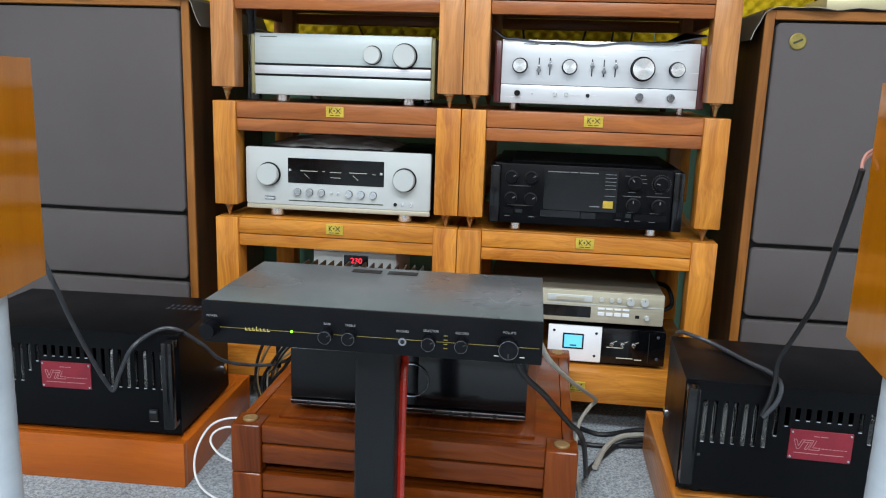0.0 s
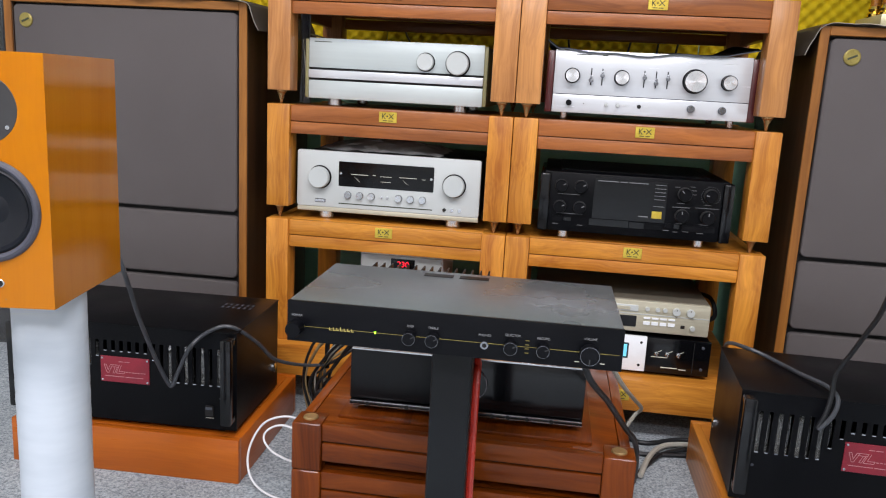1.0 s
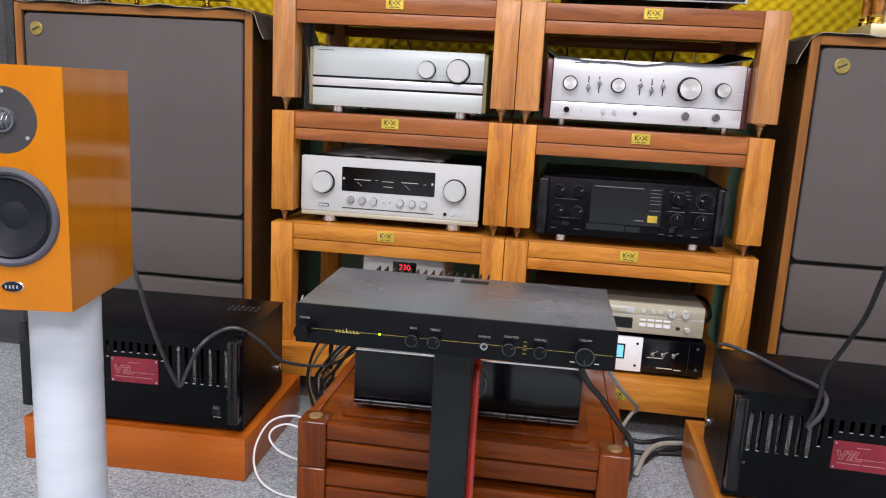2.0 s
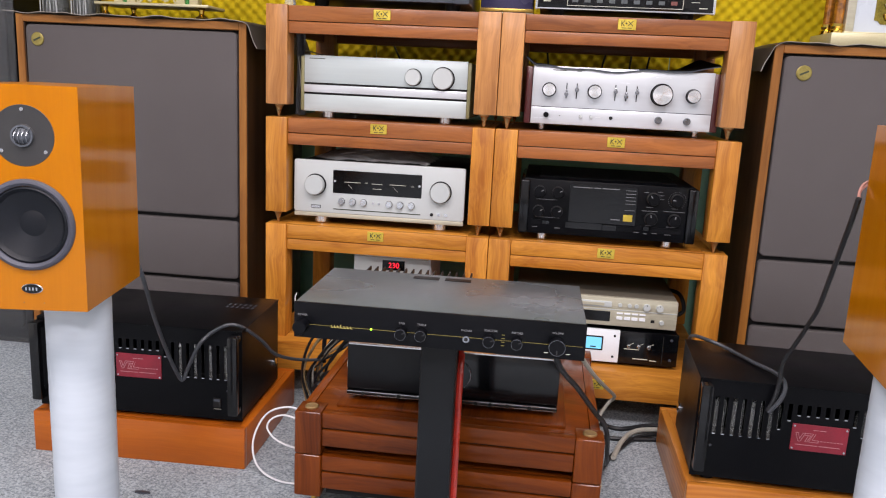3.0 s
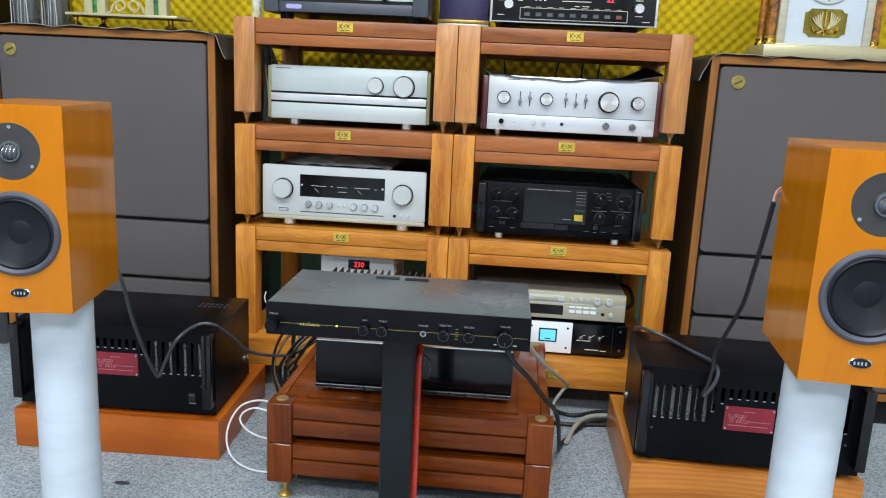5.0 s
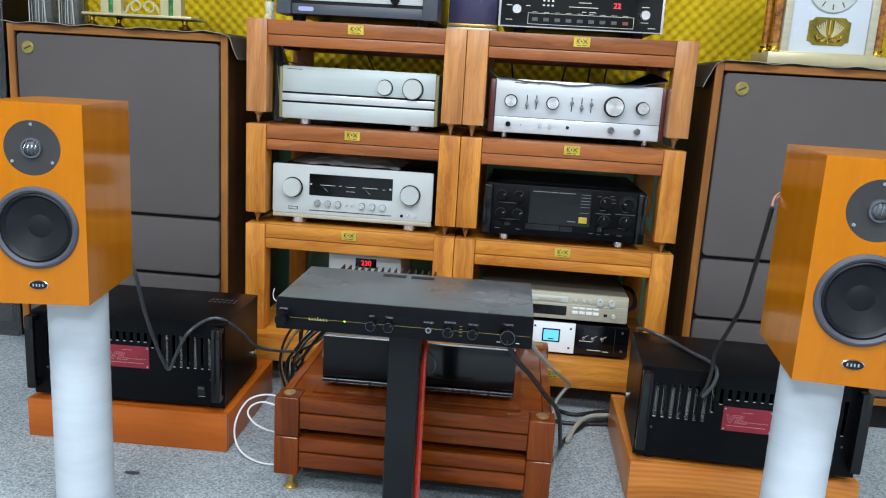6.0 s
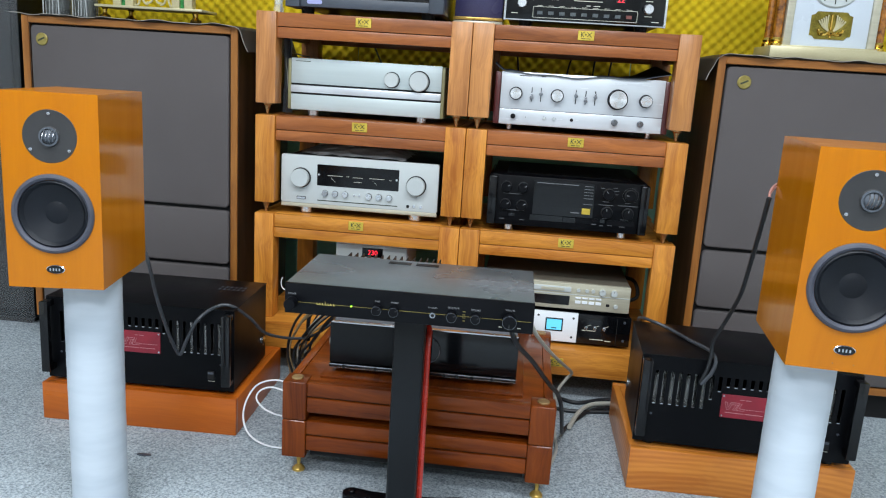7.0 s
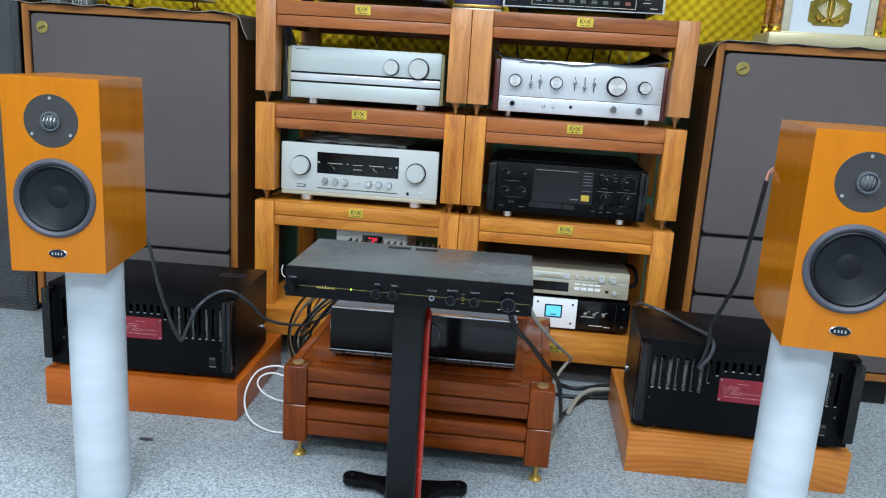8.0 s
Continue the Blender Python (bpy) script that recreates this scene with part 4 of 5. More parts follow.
# ---- slim black amplifier on its stand ----
w, h, d = 0.4374, 0.054, 0.2335
e = thing("amplifier", pose(-0.2505, 1.030, 0.508, 0, 0, 0.6), "slim black stereo amplifier with a gilt line and small knobs", "amplifier")
# the lid's grey stands for light reflected in black metal
part("lid", box(0.0005, w - 0.0005, 0.006, d, 0.006, h, 0.0015), BLACK_SHEEN, e, "satin black metal lid, greyed for its reflected sheen")
part("chassis", box(0.002, w - 0.002, 0.006, d - 0.002, 0.0, 0.006), BLACK, e)
part("front_panel", box(0.0, w, 0.0, 0.0055, -0.001, h + 0.0005, 0.0008), BLACK, e)
for i in range(2):
    part("vent_patch", box(0.150 + i * 0.055, 0.195 + i * 0.055, d - 0.036, d - 0.018, h, h + 0.0006), BLACK, e)
for i in range(15):
    part("heat_fin", box(0.050 + i * 0.0137, 0.0525 + i * 0.0137, d, d + 0.080, 0.004, 0.043), BLACK, e)
LZ = 0.0205
part("gilt_line", box(0.010, w - 0.004, -0.0004, 0.001, LZ - 0.00025, LZ + 0.00025), OLDBRASS, e)
part("power_knob", lathe([(0, 0), (0.0105, 0), (0.0105, 0.018), (0.0098, 0.020), (0, 0.020)], 26, "f", (0.0135, 0, LZ - 0.001)), BLACK, e)
for x, r in ((0.1655, 0.0084), (0.1955, 0.0084), (0.2965, 0.0086), (0.3375, 0.0082), (0.396, 0.0122)):
    k = knob(e, x, LZ - 0.0005, r, 0.014, BLACK, name="knob", pointer=PLATE, turn={0.396: 180}.get(x, 60))
    part("rim", lathe([(r * 0.99, 0.0128), (r * 0.99, 0.0142), (r * 0.955, 0.0142)], 28, "f", (x, 0, LZ - 0.0005)), LEVER, k)
part("headphone_jack", lathe([(0.0028, 0.0), (0.0028, 0.0015), (0.0052, 0.0015), (0.0055, 0)], 20, "f", (0.2625, 0, LZ - 0.003)), LEVER, e)
part("jack_hole", lathe([(0, 0.0004), (0.0028, 0.0004), (0.0028, 0)], 14, "f", (0.2625, 0, LZ - 0.003)), DARK, e)
part("pilot_lamp", lathe([(0, 0.0018), (0.0012, 0.0013), (0.0016, 0)], 12, "f", (0.119, 0, LZ)), LED_G, e, "lit green pilot lamp")
for t_, x, z in (("POWER", 0.0135, 0.0350), ("BASS", 0.1655, 0.0340), ("TREBLE", 0.1955, 0.0340), ("PHONES", 0.2625, 0.0310), ("SELECTOR", 0.2985, 0.0340), ("RECORD", 0.3375, 0.0335), ("VOLUME", 0.396, 0.0385)):
    words(t_, 0.0042, x, z, -0.0004, DIM, e)
bars(e, [(0.3145, 0.0285 - 0.0055 * i, 0.005) for i in range(4)], 0.0, OLDBRASS, 0.0008)
bars(e, [(0.378, 0.007, 0.006), (0.410, 0.007, 0.006)], 0.0, PRINT, 0.0009)
lg = bmesh.new()
for i in range(7):
    box(0.0575 + i * 0.0049, 0.061 + i * 0.0049, -0.0005, 0.0005, LZ - 0.0022, LZ - 0.0014, 0, 1, lg)
    box(0.0575 + i * 0.0049, 0.0583 + i * 0.0049, -0.0005, 0.0005, LZ - 0.0022, LZ + (0.0036 if i == 3 else 0.0016), 0, 1, lg)
part("maker_mark", lg, GILT, e)

COLUMN = surface("column_black", lin((18, 21, 24)), lin((11, 13, 16)), rough=0.34, scale=8, fine=900, spec=0.25)
e = thing("speaker_stand", pose(-0.0335, 1.15, 0, 0, 0, 2.0), "black metal stand with a flat column and red edge trim", "stand")
part("top_plate", box(-0.085, 0.085, -0.085, 0.085, 0.4985, 0.5065, 0.002), BLACK, e)
part("column", box(-0.033, 0.0245, -0.052, 0.040, 0.028, 0.4985, 0.006, 3), COLUMN, e, "satin black flat column")
for sx, dy in ((-1, 0.045), (1, 0.0)):
    part("red_trim", tube([(sx * 0.0285 + off, y0 + dy, zz) for y0, zz, off in ((0.006, 0.466, -0.005 * sx), (0.0, 0.456, 0.0), (-0.012, 0.42, 0.0), (-0.018, 0.22, 0.0), (-0.018, 0.03, 0.0))], 0.0065, 10, 8), REDT, e, "glossy red edge trim")
outline = []
for qx, qy in ((1, 1), (-1, 1), (-1, -1), (1, -1)):
    arm = []
    for i in range(9):
        a = radians(-75 + 165 * i / 8)
        arm.append((-0.012 + qx * (0.117 + 0.021 * math.cos(a)), qy * (0.128 + 0.021 * math.sin(a))))
    arm += [(-0.012 + qx * 0.075, qy * 0.139), (-0.012 + qx * 0.03, qy * 0.137)]
    arm = [(qx * 0.042, qy * 0.045), (qx * 0.052, qy * 0.085), (qx * 0.078, qy * 0.106)] + arm
    outline += arm if qx * qy > 0 else arm[::-1]
part("base_plate", prism(outline, 0.014, 0.030, 0.002), BLACK, e, "black splayed base plate")
for qx in (-1, 1):
    for qy in (-1, 1):
        part("foot", lathe([(0, 0.014), (0.009, 0.014), (0.009, 0.006), (0.004, 0.0), (0, 0.0)], 14, "z", (-0.012 + qx * 0.117, qy * 0.128, 0)), CHROME, e)
        part("bolt", lathe([(0.008, 0.030), (0.008, 0.033), (0.006, 0.035), (0, 0.035)], 14, "z", (-0.012 + qx * 0.117, qy * 0.128, 0)), BLACK, e)


# ---- low mahogany table units ----
def low_unit(z0, h, top, group):
    e = thing("low_stand", pose(-0.3544, 1.358, z0, 0, 0, 0.03), "low red-brown mahogany equipment stand, stacked", "low stand", group)
    w, d, p = 0.618, 0.545, 0.056
    for px in (0, w - p):
        for py in (0, d - p):
            part("post", box(px, px + p, py, py + p, 0, h - 0.001, 0.004, 3), TABLE["z"], e)
            if top:
                part("cap", lathe([(0.0140, h - 0.002), (0.0140, h + 0.0015), (0.012, h + 0.003), (0.004, h + 0.003), (0, h + 0.002)], 24, "z", (px + p * 0.5, py + p * 0.5, 0)), CAP, e, "brass cap")
            else:
                part("spike", lathe([(0, 0), (0.011, 0), (0.011, -0.007), (0.006, -0.012), (0.004, -0.036), (0.009, -0.040), (0.015, -0.046), (0.015, -z0), (0, -z0)], 18, "z", (px + p * 0.55, py + p * (0.72 if py == 0 else 0.28), 0)), GOLD, e, "brass cone foot")
    for py, s in ((0.005, 1), (d - 0.025, -1)):
        part("upper_rail", box(p, w - p, py, py + 0.02, h - 0.0345, h - 0.002, 0.002, 2), TABLE["x"], e)
        part("lower_rail", box(p, w - p, py, py + 0.02, h - 0.0745, h - 0.0385, 0.0025, 2), TABLE["x"], e)
        # dark filler strip painted as the shadow between the two rails
        part("rail_gap", box(p, w - p, py + 0.007, py + 0.016, h - 0.042, h - 0.030), DARK, e)
    for px in (0.006, w - 0.026):
        part("side_rail", box(px, px + 0.02, p, d - p, h - 0.0745, h - 0.002, 0.002), TABLE["y"], e)
    part("top_board", box(0.027, w - 0.027, 0.026, d - 0.027, h - 0.022, h - 0.003, 0.001), TABLE["x"], e)
    if top:
        part("inset_panel", box(0.075, w - 0.075, 0.045, d - 0.06, h - 0.003, h + 0.004, 0.0015), TABLE["y"], e, "raised inset panel")
    else:
        # near-black plank painted in for the shade below the stand
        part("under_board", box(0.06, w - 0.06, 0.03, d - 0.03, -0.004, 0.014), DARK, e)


low_unit(0.050, 0.093, False, "stacked low stands")
low_unit(0.143, 0.0935, True, "stacked low stands")

w, h = 0.436, 0.112
e = thing("power_amplifier", pose(-0.2655, 1.432, 0.2485, 0, 0, 1.2), "black power amplifier with two dark glossy front panels", "amplifier")
part("case", box(0.004, w - 0.004, 0.012, 0.33, 0.004, h - 0.004, 0.002), BLACK, e)
for a, b in ((0.0, 0.198), (0.238, w)):
    part("front_panel", box(a, b, 0.0, 0.012, 0.016, h, 0.0015), COLUMN if a == 0 else GLOSS, e, "dark glossy front panel")
part("centre_panel", box(0.198, 0.238, 0.003, 0.012, 0.016, h), GLOSS, e)
part("dial_ring", lathe([(0.030, 0.0), (0.030, 0.003), (0.032, 0.003), (0.032, 0.0)], 40, "f", (0.226, 0.0, 0.066)), CHROME, e)
part("top_trim", box(0.002, w - 0.002, -0.001, 0.012, h, h + 0.003, 0.0008), CHROME, e)
# lid's base colour is lightened to carry the reflection on top
part("lid", box(0.004, w - 0.004, 0.0125, 0.33, h - 0.0035, h - 0.0005, 0.001), surface("lid_reflection_grey", lin((96, 100, 106)), lin((82, 86, 92)), rough=0.22, scale=5), e, "glossy lid, greyed for the light it reflects")
part("lower_bar", box(0.0, w, -0.004, 0.012, 0.002, 0.0145, 0.003), GLOSS, e)
for z in (0.0045, 0.0115):
    part("chrome_line", box(0.001, w - 0.001, -0.0048, -0.0035, z, z + 0.0016), CHROME, e)
for x in (0.035, 0.11, 0.27, 0.30, 0.335, 0.38):
    part("button", lathe([(0, 0.006), (0.004, 0.006), (0.004, 0.0)], 12, "f", (x, 0.0, 0.0085)), DARK, e)
for px in (0.05, w - 0.05):
    for py in (0.04, 0.29):
        part("foot", lathe([(0, 0.004), (0.016, 0.004), (0.016, -0.0085), (0, -0.0085)], 16, "z", (px, py, 0)), BLACK, e)


# ---- valve amplifiers on wooden plinths ----
def wood_plinth(x, y, yaw, w, d, h, woods):
    e = thing("wooden_plinth", pose(x, y, 0, 0, 0, yaw), "low orange-brown wooden plinth on the carpet", "plinth", "amplifier plinths")
    part("front_board", box(0, w, 0, 0.018, 0, h, 0.002), woods["x"], e)
    part("back_board", box(0, w, d - 0.018, d, 0, h, 0.002), woods["x"], e)
    for a in (0, w - 0.018):
        part("side_board", box(a, a + 0.018, 0.018, d - 0.018, 0, h - 0.0005, 0.001), woods["y"], e)
    part("top_board", box(0.018, w - 0.018, 0.018, d - 0.018, h - 0.018, h - 0.0002, 0.0005, 1), woods["x"], e)


wood_plinth(-1.037, 1.511, 1.6, 0.511, 0.40, 0.0995, PLINTH_RED)
wood_plinth(0.452, 1.4826, 0.15, 0.511, 0.41, 0.104, PLINTH)


def valve_amp(x, y, z0, yaw, foot, d, lift):
    e = thing("valve_amplifier", pose(x, y, z0, 0, 0, yaw), "black valve power amplifier with slotted front and red maker plate", "valve amplifier", "valve amplifiers")
    w, h = 0.488, 0.2135
    # slotted front
    ks = []
    for k in range(24):
        j = min(k, 23 - k)
        ks.append((0.0385 + k * 0.01785, 0.096 if j < 7 else 0.120 if j == 7 else 0.141 if j == 8 else 0.154))
    fp, ztop, sw = bmesh.new(), 0.178, 0.0084
    xs = [0.0] + [v for k, z in ks for v in (k - sw / 2, k + sw / 2)] + [w]
    zs, vs = [0.0, 0.096, 0.120, 0.141, 0.154, ztop, h], {}
    for i in range(len(xs) - 1):
        for j in range(len(zs) - 1):
            if i % 2 and zs[j] >= ks[i // 2][1] - 0.0001 and zs[j] < ztop - 0.0001:
                continue
            quad = []
            for a, b in ((i, j), (i + 1, j), (i + 1, j + 1), (i, j + 1)):
                if (a, b) not in vs:
                    vs[a, b] = fp.verts.new((xs[a], 0.0, zs[b]))
                quad.append(vs[a, b])
            fp.faces.new(quad)
    ret = bmesh.ops.extrude_face_region(fp, geom=fp.faces[:])
    bmesh.ops.translate(fp, vec=(0, 0.004, 0), verts=[g for g in ret["geom"] if isinstance(g, bmesh.types.BMVert)])
    bmesh.ops.recalc_face_normals(fp, faces=fp.faces[:])
    part("front_panel", fp, BLACK, e)
    for k, z in ks:
        part("slot_lip", box(k - sw * 0.36, k + sw * 0.36, -0.0006, 0.003, z - 0.0002, z + 0.0018), CHROME, e)
    sh = bmesh.new()
    box(0.002, 0.004, 0.004, d, 0.0, h, 0, 1, sh)
    box(w - 0.004, w - 0.002, 0.004, d, 0.0, h, 0, 1, sh)
    box(0.002, w - 0.002, d - 0.003, d, 0.0, h, 0, 1, sh)
    box(0.002, w - 0.002, 0.004, d, 0.0, 0.003, 0, 1, sh)
    part("chassis", sh, BLACK, e)
    part("top_cover", box(0.0, w, -0.002, d, h, h + 0.003, 0.001), BLACK, e)
    part("inner_tray", box(0.01, w - 0.01, 0.05, d - 0.01, 0.07, 0.09), DARK, e)
    for i in range(8):
        tx = 0.050 + (i % 4) * 0.036 + (0.28 if i > 3 else 0)
        v = part("valve", lathe([(0.014, 0.09), (0.014, 0.103), (0.0135, 0.106), (0.0145, 0.148), (0.013, 0.166), (0.006, 0.176), (0, 0.178)], 18, "z", (tx, 0.030, 0)), GLASSY, e, "glass valve")
        part("anode", box(tx - 0.007, tx + 0.007, 0.020, 0.036, 0.106, 0.153, 0.002), ANODE, v)
        # chrome rod added as a glint behind the slots
        part("support_rod", tube([(tx + 0.009, 0.019, 0.104), (tx + 0.009, 0.018, 0.135), (tx + 0.008, 0.019, 0.162)], 0.0014, 6, 4), CHROME, v)
        part("getter", lathe([(0.010, 0.160), (0.006, 0.172), (0, 0.175)], 14, "z", (tx, 0.030, 0)), CHROME, v)
    hs = bmesh.new()
    for i in range(12):
        tx = w - 0.105 + (i % 6) * 0.013
        box(tx, tx + 0.006, 0.175 + (i // 6) * 0.022, 0.187 + (i // 6) * 0.022, h + 0.003, h + 0.0036, 0, 1, hs)
    part("top_vent", hs, SLATE, e)
    for a in (0.0, w - 0.023):
        hb = bmesh.new()
        box(a, a + 0.023, -0.036, -0.020, 0.024, 0.211, 0.004, 2, hb)
        box(a + 0.001, a + 0.022, -0.026, 0.0, 0.194, 0.2105, 0.003, 2, hb)
        box(a + 0.001, a + 0.022, -0.026, 0.0, 0.0245, 0.040, 0.003, 2, hb)
        part("handle", hb, HANDLE, e, "glossy black front handle")
    pl = part("maker_plate", box(0.189, 0.297, -0.002, 0.001, 0.080 + lift, 0.137 + lift, 0.0006, 1), REDP, e, "crimson maker plate with silver print")
    for sx, sz in ((0.193, 0.1325), (0.293, 0.1325), (0.193, 0.0845), (0.293, 0.0845)):
        part("rivet", lathe([(0, 0.0015), (0.0022, 0.001), (0.0026, 0)], 10, "f", (sx, -0.002, sz + lift)), CHROME, pl)
    mk = bmesh.new()
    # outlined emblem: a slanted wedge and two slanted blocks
    for x0, z0_, x1, z1_ in ((0.197, 0.1185, 0.203, 0.1005), (0.203, 0.1005, 0.207, 0.1005), (0.207, 0.1005, 0.216, 0.1185), (0.197, 0.1185, 0.202, 0.1185), (0.202, 0.1185, 0.2055, 0.106), (0.2055, 0.106, 0.211, 0.1185), (0.211, 0.1185, 0.231, 0.1185), (0.231, 0.1185, 0.229, 0.114), (0.229, 0.114, 0.215, 0.114), (0.222, 0.114, 0.216, 0.1005), (0.216, 0.1005, 0.2205, 0.1005), (0.2205, 0.1005, 0.2265, 0.114), (0.231, 0.1185, 0.2235, 0.1005), (0.2235, 0.1005, 0.241, 0.1005), (0.241, 0.1005, 0.243, 0.105), (0.243, 0.105, 0.230, 0.105), (0.230, 0.105, 0.2355, 0.1185)):
        n_, a_ = math.hypot(x1 - x0, z1_ - z0_), math.atan2(z1_ - z0_, x1 - x0)
        join(mk, moved(box(0, n_, -0.0026, -0.0018, -0.00032, 0.00032), Matrix.Translation((x0, 0, z0_ + lift)) @ Matrix.Rotation(-a_, 4, "Y")))
    part("maker_mark", mk, PLATE_PRINT, pl)
    bars(pl, [(0.245 + 0.0065 * i, 0.1035 + lift, 0.0048) for i in range(7)] + [(0.199, 0.0925 + lift, 0.042), (0.244, 0.0925 + lift, 0.040), (0.230, 0.126 + lift, 0.010), (0.242, 0.126 + lift, 0.012)], -0.002, PLATE_PRINT, 0.0011)
    swt = part("power_switch", rplate(w - 0.068, w - 0.050, 0.030, 0.052, -0.004, 0.0, 0.002), DARK, e)
    part("switch_cap", box(w - 0.066, w - 0.052, -0.006, -0.003, 0.045, 0.050), SLATE, swt)
    bars(e, [(w - 0.068, 0.024, 0.018)], 0.0, PRINT, 0.001)
    for a in (0.02, w - 0.05):
        part("screw", lathe([(0, 0.001), (0.0025, 0.0008), (0.003, 0)], 10, "f", (a + 0.015, 0, 0.07)), SLATE, e)
    for side, a in ((1, w - 0.002), (-1, 0.002)):
        part("side_bolt", lathe([(0.012, 0.0), (0.012, side * 0.004), (0.007, side * 0.006), (0, side * 0.006)], 18, "x", (a, d - 0.03, 0.055)), CHROME, e, "chrome side bolt")
    for px in (0.04, w - 0.04):
        for py in (0.03, d - 0.03):
            part("foot", lathe([(0, 0.0), (0.014, 0.0), (0.014, -foot), (0, -foot)], 14, "z", (px, py, 0)), DARK, e)


valve_amp(-1.0275, 1.531, 0.1095, 2.0, 0.010, 0.275, 0.006)
valve_amp(0.457, 1.502, 0.1175, -2.0, 0.0135, 0.252, 0.001)


# ---- ornaments on the loudspeakers ----
# gilt clock with green columns
e = thing("mantel_clock", pose(-1.035, 2.12, 1.036), "gilt mantel clock with green stone columns on four feet", "clock")
part("base_plate", box(-0.172, 0.172, 0.0, 0.12, 0.036, 0.044, 0.002), CREAM, e)
for fx_, fy in ((-0.148, 0.02), (0.145, 0.02), (-0.105, 0.10), (0.108, 0.10)):
    part("foot", lathe([(0, 0.0), (0.008, 0.0), (0.016, 0.006), (0.017, 0.010), (0.009, 0.016), (0.006, 0.020), (0.007, 0.030), (0.011, 0.036), (0, 0.036)], 20, "z", (fx_, fy, 0)), POLISHED, e, "turned brass foot")
for cx in (-0.115, -0.075, 0.075, 0.115):
    part("pillar", box(cx - 0.013, cx + 0.013, 0.03, 0.06, 0.044, 0.30, 0.002), CREAM, e)
for cx in (-0.095, 0.095):
    part("stone_column", lathe([(0.008, 0.044), (0.008, 0.30)], 16, "z", (cx, 0.040, 0)), JADE, e, "green stone column")
part("canopy", box(-0.15, 0.15, 0.02, 0.10, 0.30, 0.33, 0.004), CREAM, e)
for sx in (-1, 1):
    sp = [(sx * (0.020 + r * math.cos(a)), 0.045, 0.070 + r * math.sin(a)) for a, r in ((radians(20 * i - 90), 0.017 - 0.00028 * i) for i in range(20))]
    part("scroll", tube(sp, 0.0035, 6, 3), CREAM, e)
    part("scroll", tube([(sx * 0.030, 0.045, 0.082), (sx * 0.045, 0.045, 0.070), (sx * 0.052, 0.045, 0.052), (sx * 0.062, 0.045, 0.050), (sx * 0.066, 0.045, 0.060)], 0.0035, 6, 5), CREAM, e)
part("dial", lathe([(0, 0.01), (0.055, 0.01), (0.06, 0)], 32, "f", (0, 0.05, 0.20)), WHITE, e)

# white and gilt clock
e = thing("mantel_clock", pose(0.972, 2.10, 1.038), "white and gilt mantel clock with amber columns", "clock")
part("base", box(-0.165, 0.165, 0.0, 0.17, 0.0, 0.032, 0.002), CREAM, e)
part("base_step", box(-0.130, 0.130, 0.02, 0.15, 0.032, 0.037, 0.001), CREAM, e)
part("face_panel", box(-0.104, 0.104, 0.035, 0.13, 0.037, 0.40, 0.002), ENAMEL, e, "white enamel face panel")
for sx in (-1, 1):
    part("gilt_edge", box(sx * 0.104 - (0.0 if sx > 0 else 0.022), sx * 0.104 + (0.022 if sx > 0 else 0.0), 0.028, 0.13, 0.037, 0.40, 0.003), CHAMP, e)
    for cx, cy in ((0.139, 0.045), (0.151, 0.085)):
        part("amber_column", lathe([(0.0125, 0.055), (0.0125, 0.38)], 20, "z", (sx * cx, cy, 0)), AMBER, e, "amber marbled column")
        part("column_base", lathe([(0.017, 0.032), (0.017, 0.040), (0.013, 0.044), (0.016, 0.050), (0.013, 0.057), (0, 0.057)], 20, "z", (sx * cx, cy, 0)), POLISHED, e)
oc = [(-0.040, 0.058), (0.040, 0.058), (0.047, 0.066), (0.056, 0.068), (0.056, 0.122), (0.047, 0.125), (0.040, 0.133), (-0.040, 0.133), (-0.047, 0.125), (-0.056, 0.122), (-0.056, 0.068), (-0.047, 0.066)]
def upright(pts, y0, y1):
    return moved(prism(pts, 0, y1 - y0), Matrix.Translation((0, y1, 0)) @ Matrix.Rotation(radians(90), 4, "X"))
win = part("pendulum_window", upright(oc, 0.0325, 0.036), surface("olive_brass", lin((170, 152, 66)), lin((96, 86, 34)), rough=0.2, metal=0.8, scale=30), e, "eight-sided brass pendulum window")
for sx in (-1, 1):
    for i in range(5):
        part("wing_feather", tube([(sx * 0.007, 0.030, 0.080), (sx * (0.012 + 0.003 * i), 0.029, 0.092 + 0.001 * (4 - i)), (sx * (0.012 + 0.006 * i), 0.028, 0.124 - 0.004 * i)], 0.0022, 6, 4), CREAM, win, "gilt wing feather")
    part("scroll", tube([(sx * 0.004, 0.030, 0.078), (sx * 0.018, 0.029, 0.070), (sx * 0.030, 0.029, 0.076), (sx * 0.034, 0.030, 0.084)], 0.0035, 8, 5), POLISHED, win)
    part("ball", lathe([(0, -0.007), (0.005, -0.005), (0.007, 0), (0.005, 0.005), (0, 0.007)], 12, "z", (sx * 0.026, 0.029, 0.074)), POLISHED, win)
part("hub", lathe([(0, -0.009), (0.006, -0.006), (0.009, 0), (0.006, 0.006), (0, 0.009)], 14, "z", (0, 0.029, 0.076)), POLISHED, win)
part("stem", lathe([(0.003, 0.062), (0.003, 0.125)], 10, "z", (0, 0.031, 0)), POLISHED, win)
dl = part("dial", lathe([(0, 0.006), (0.066, 0.006), (0.070, 0.002), (0.070, 0)], 48, "f", (0, 0.035, 0.213)), SATIN, e, "round silver dial")
for i in range(12):
    a = radians(30 * i)
    part("hour_mark", moved(box(-0.0012, 0.0012, -0.0075, -0.005, 0.045, 0.060), Matrix.Translation((0, 0.035, 0.213)) @ Matrix.Rotation(a, 4, "Y")), INK, dl)
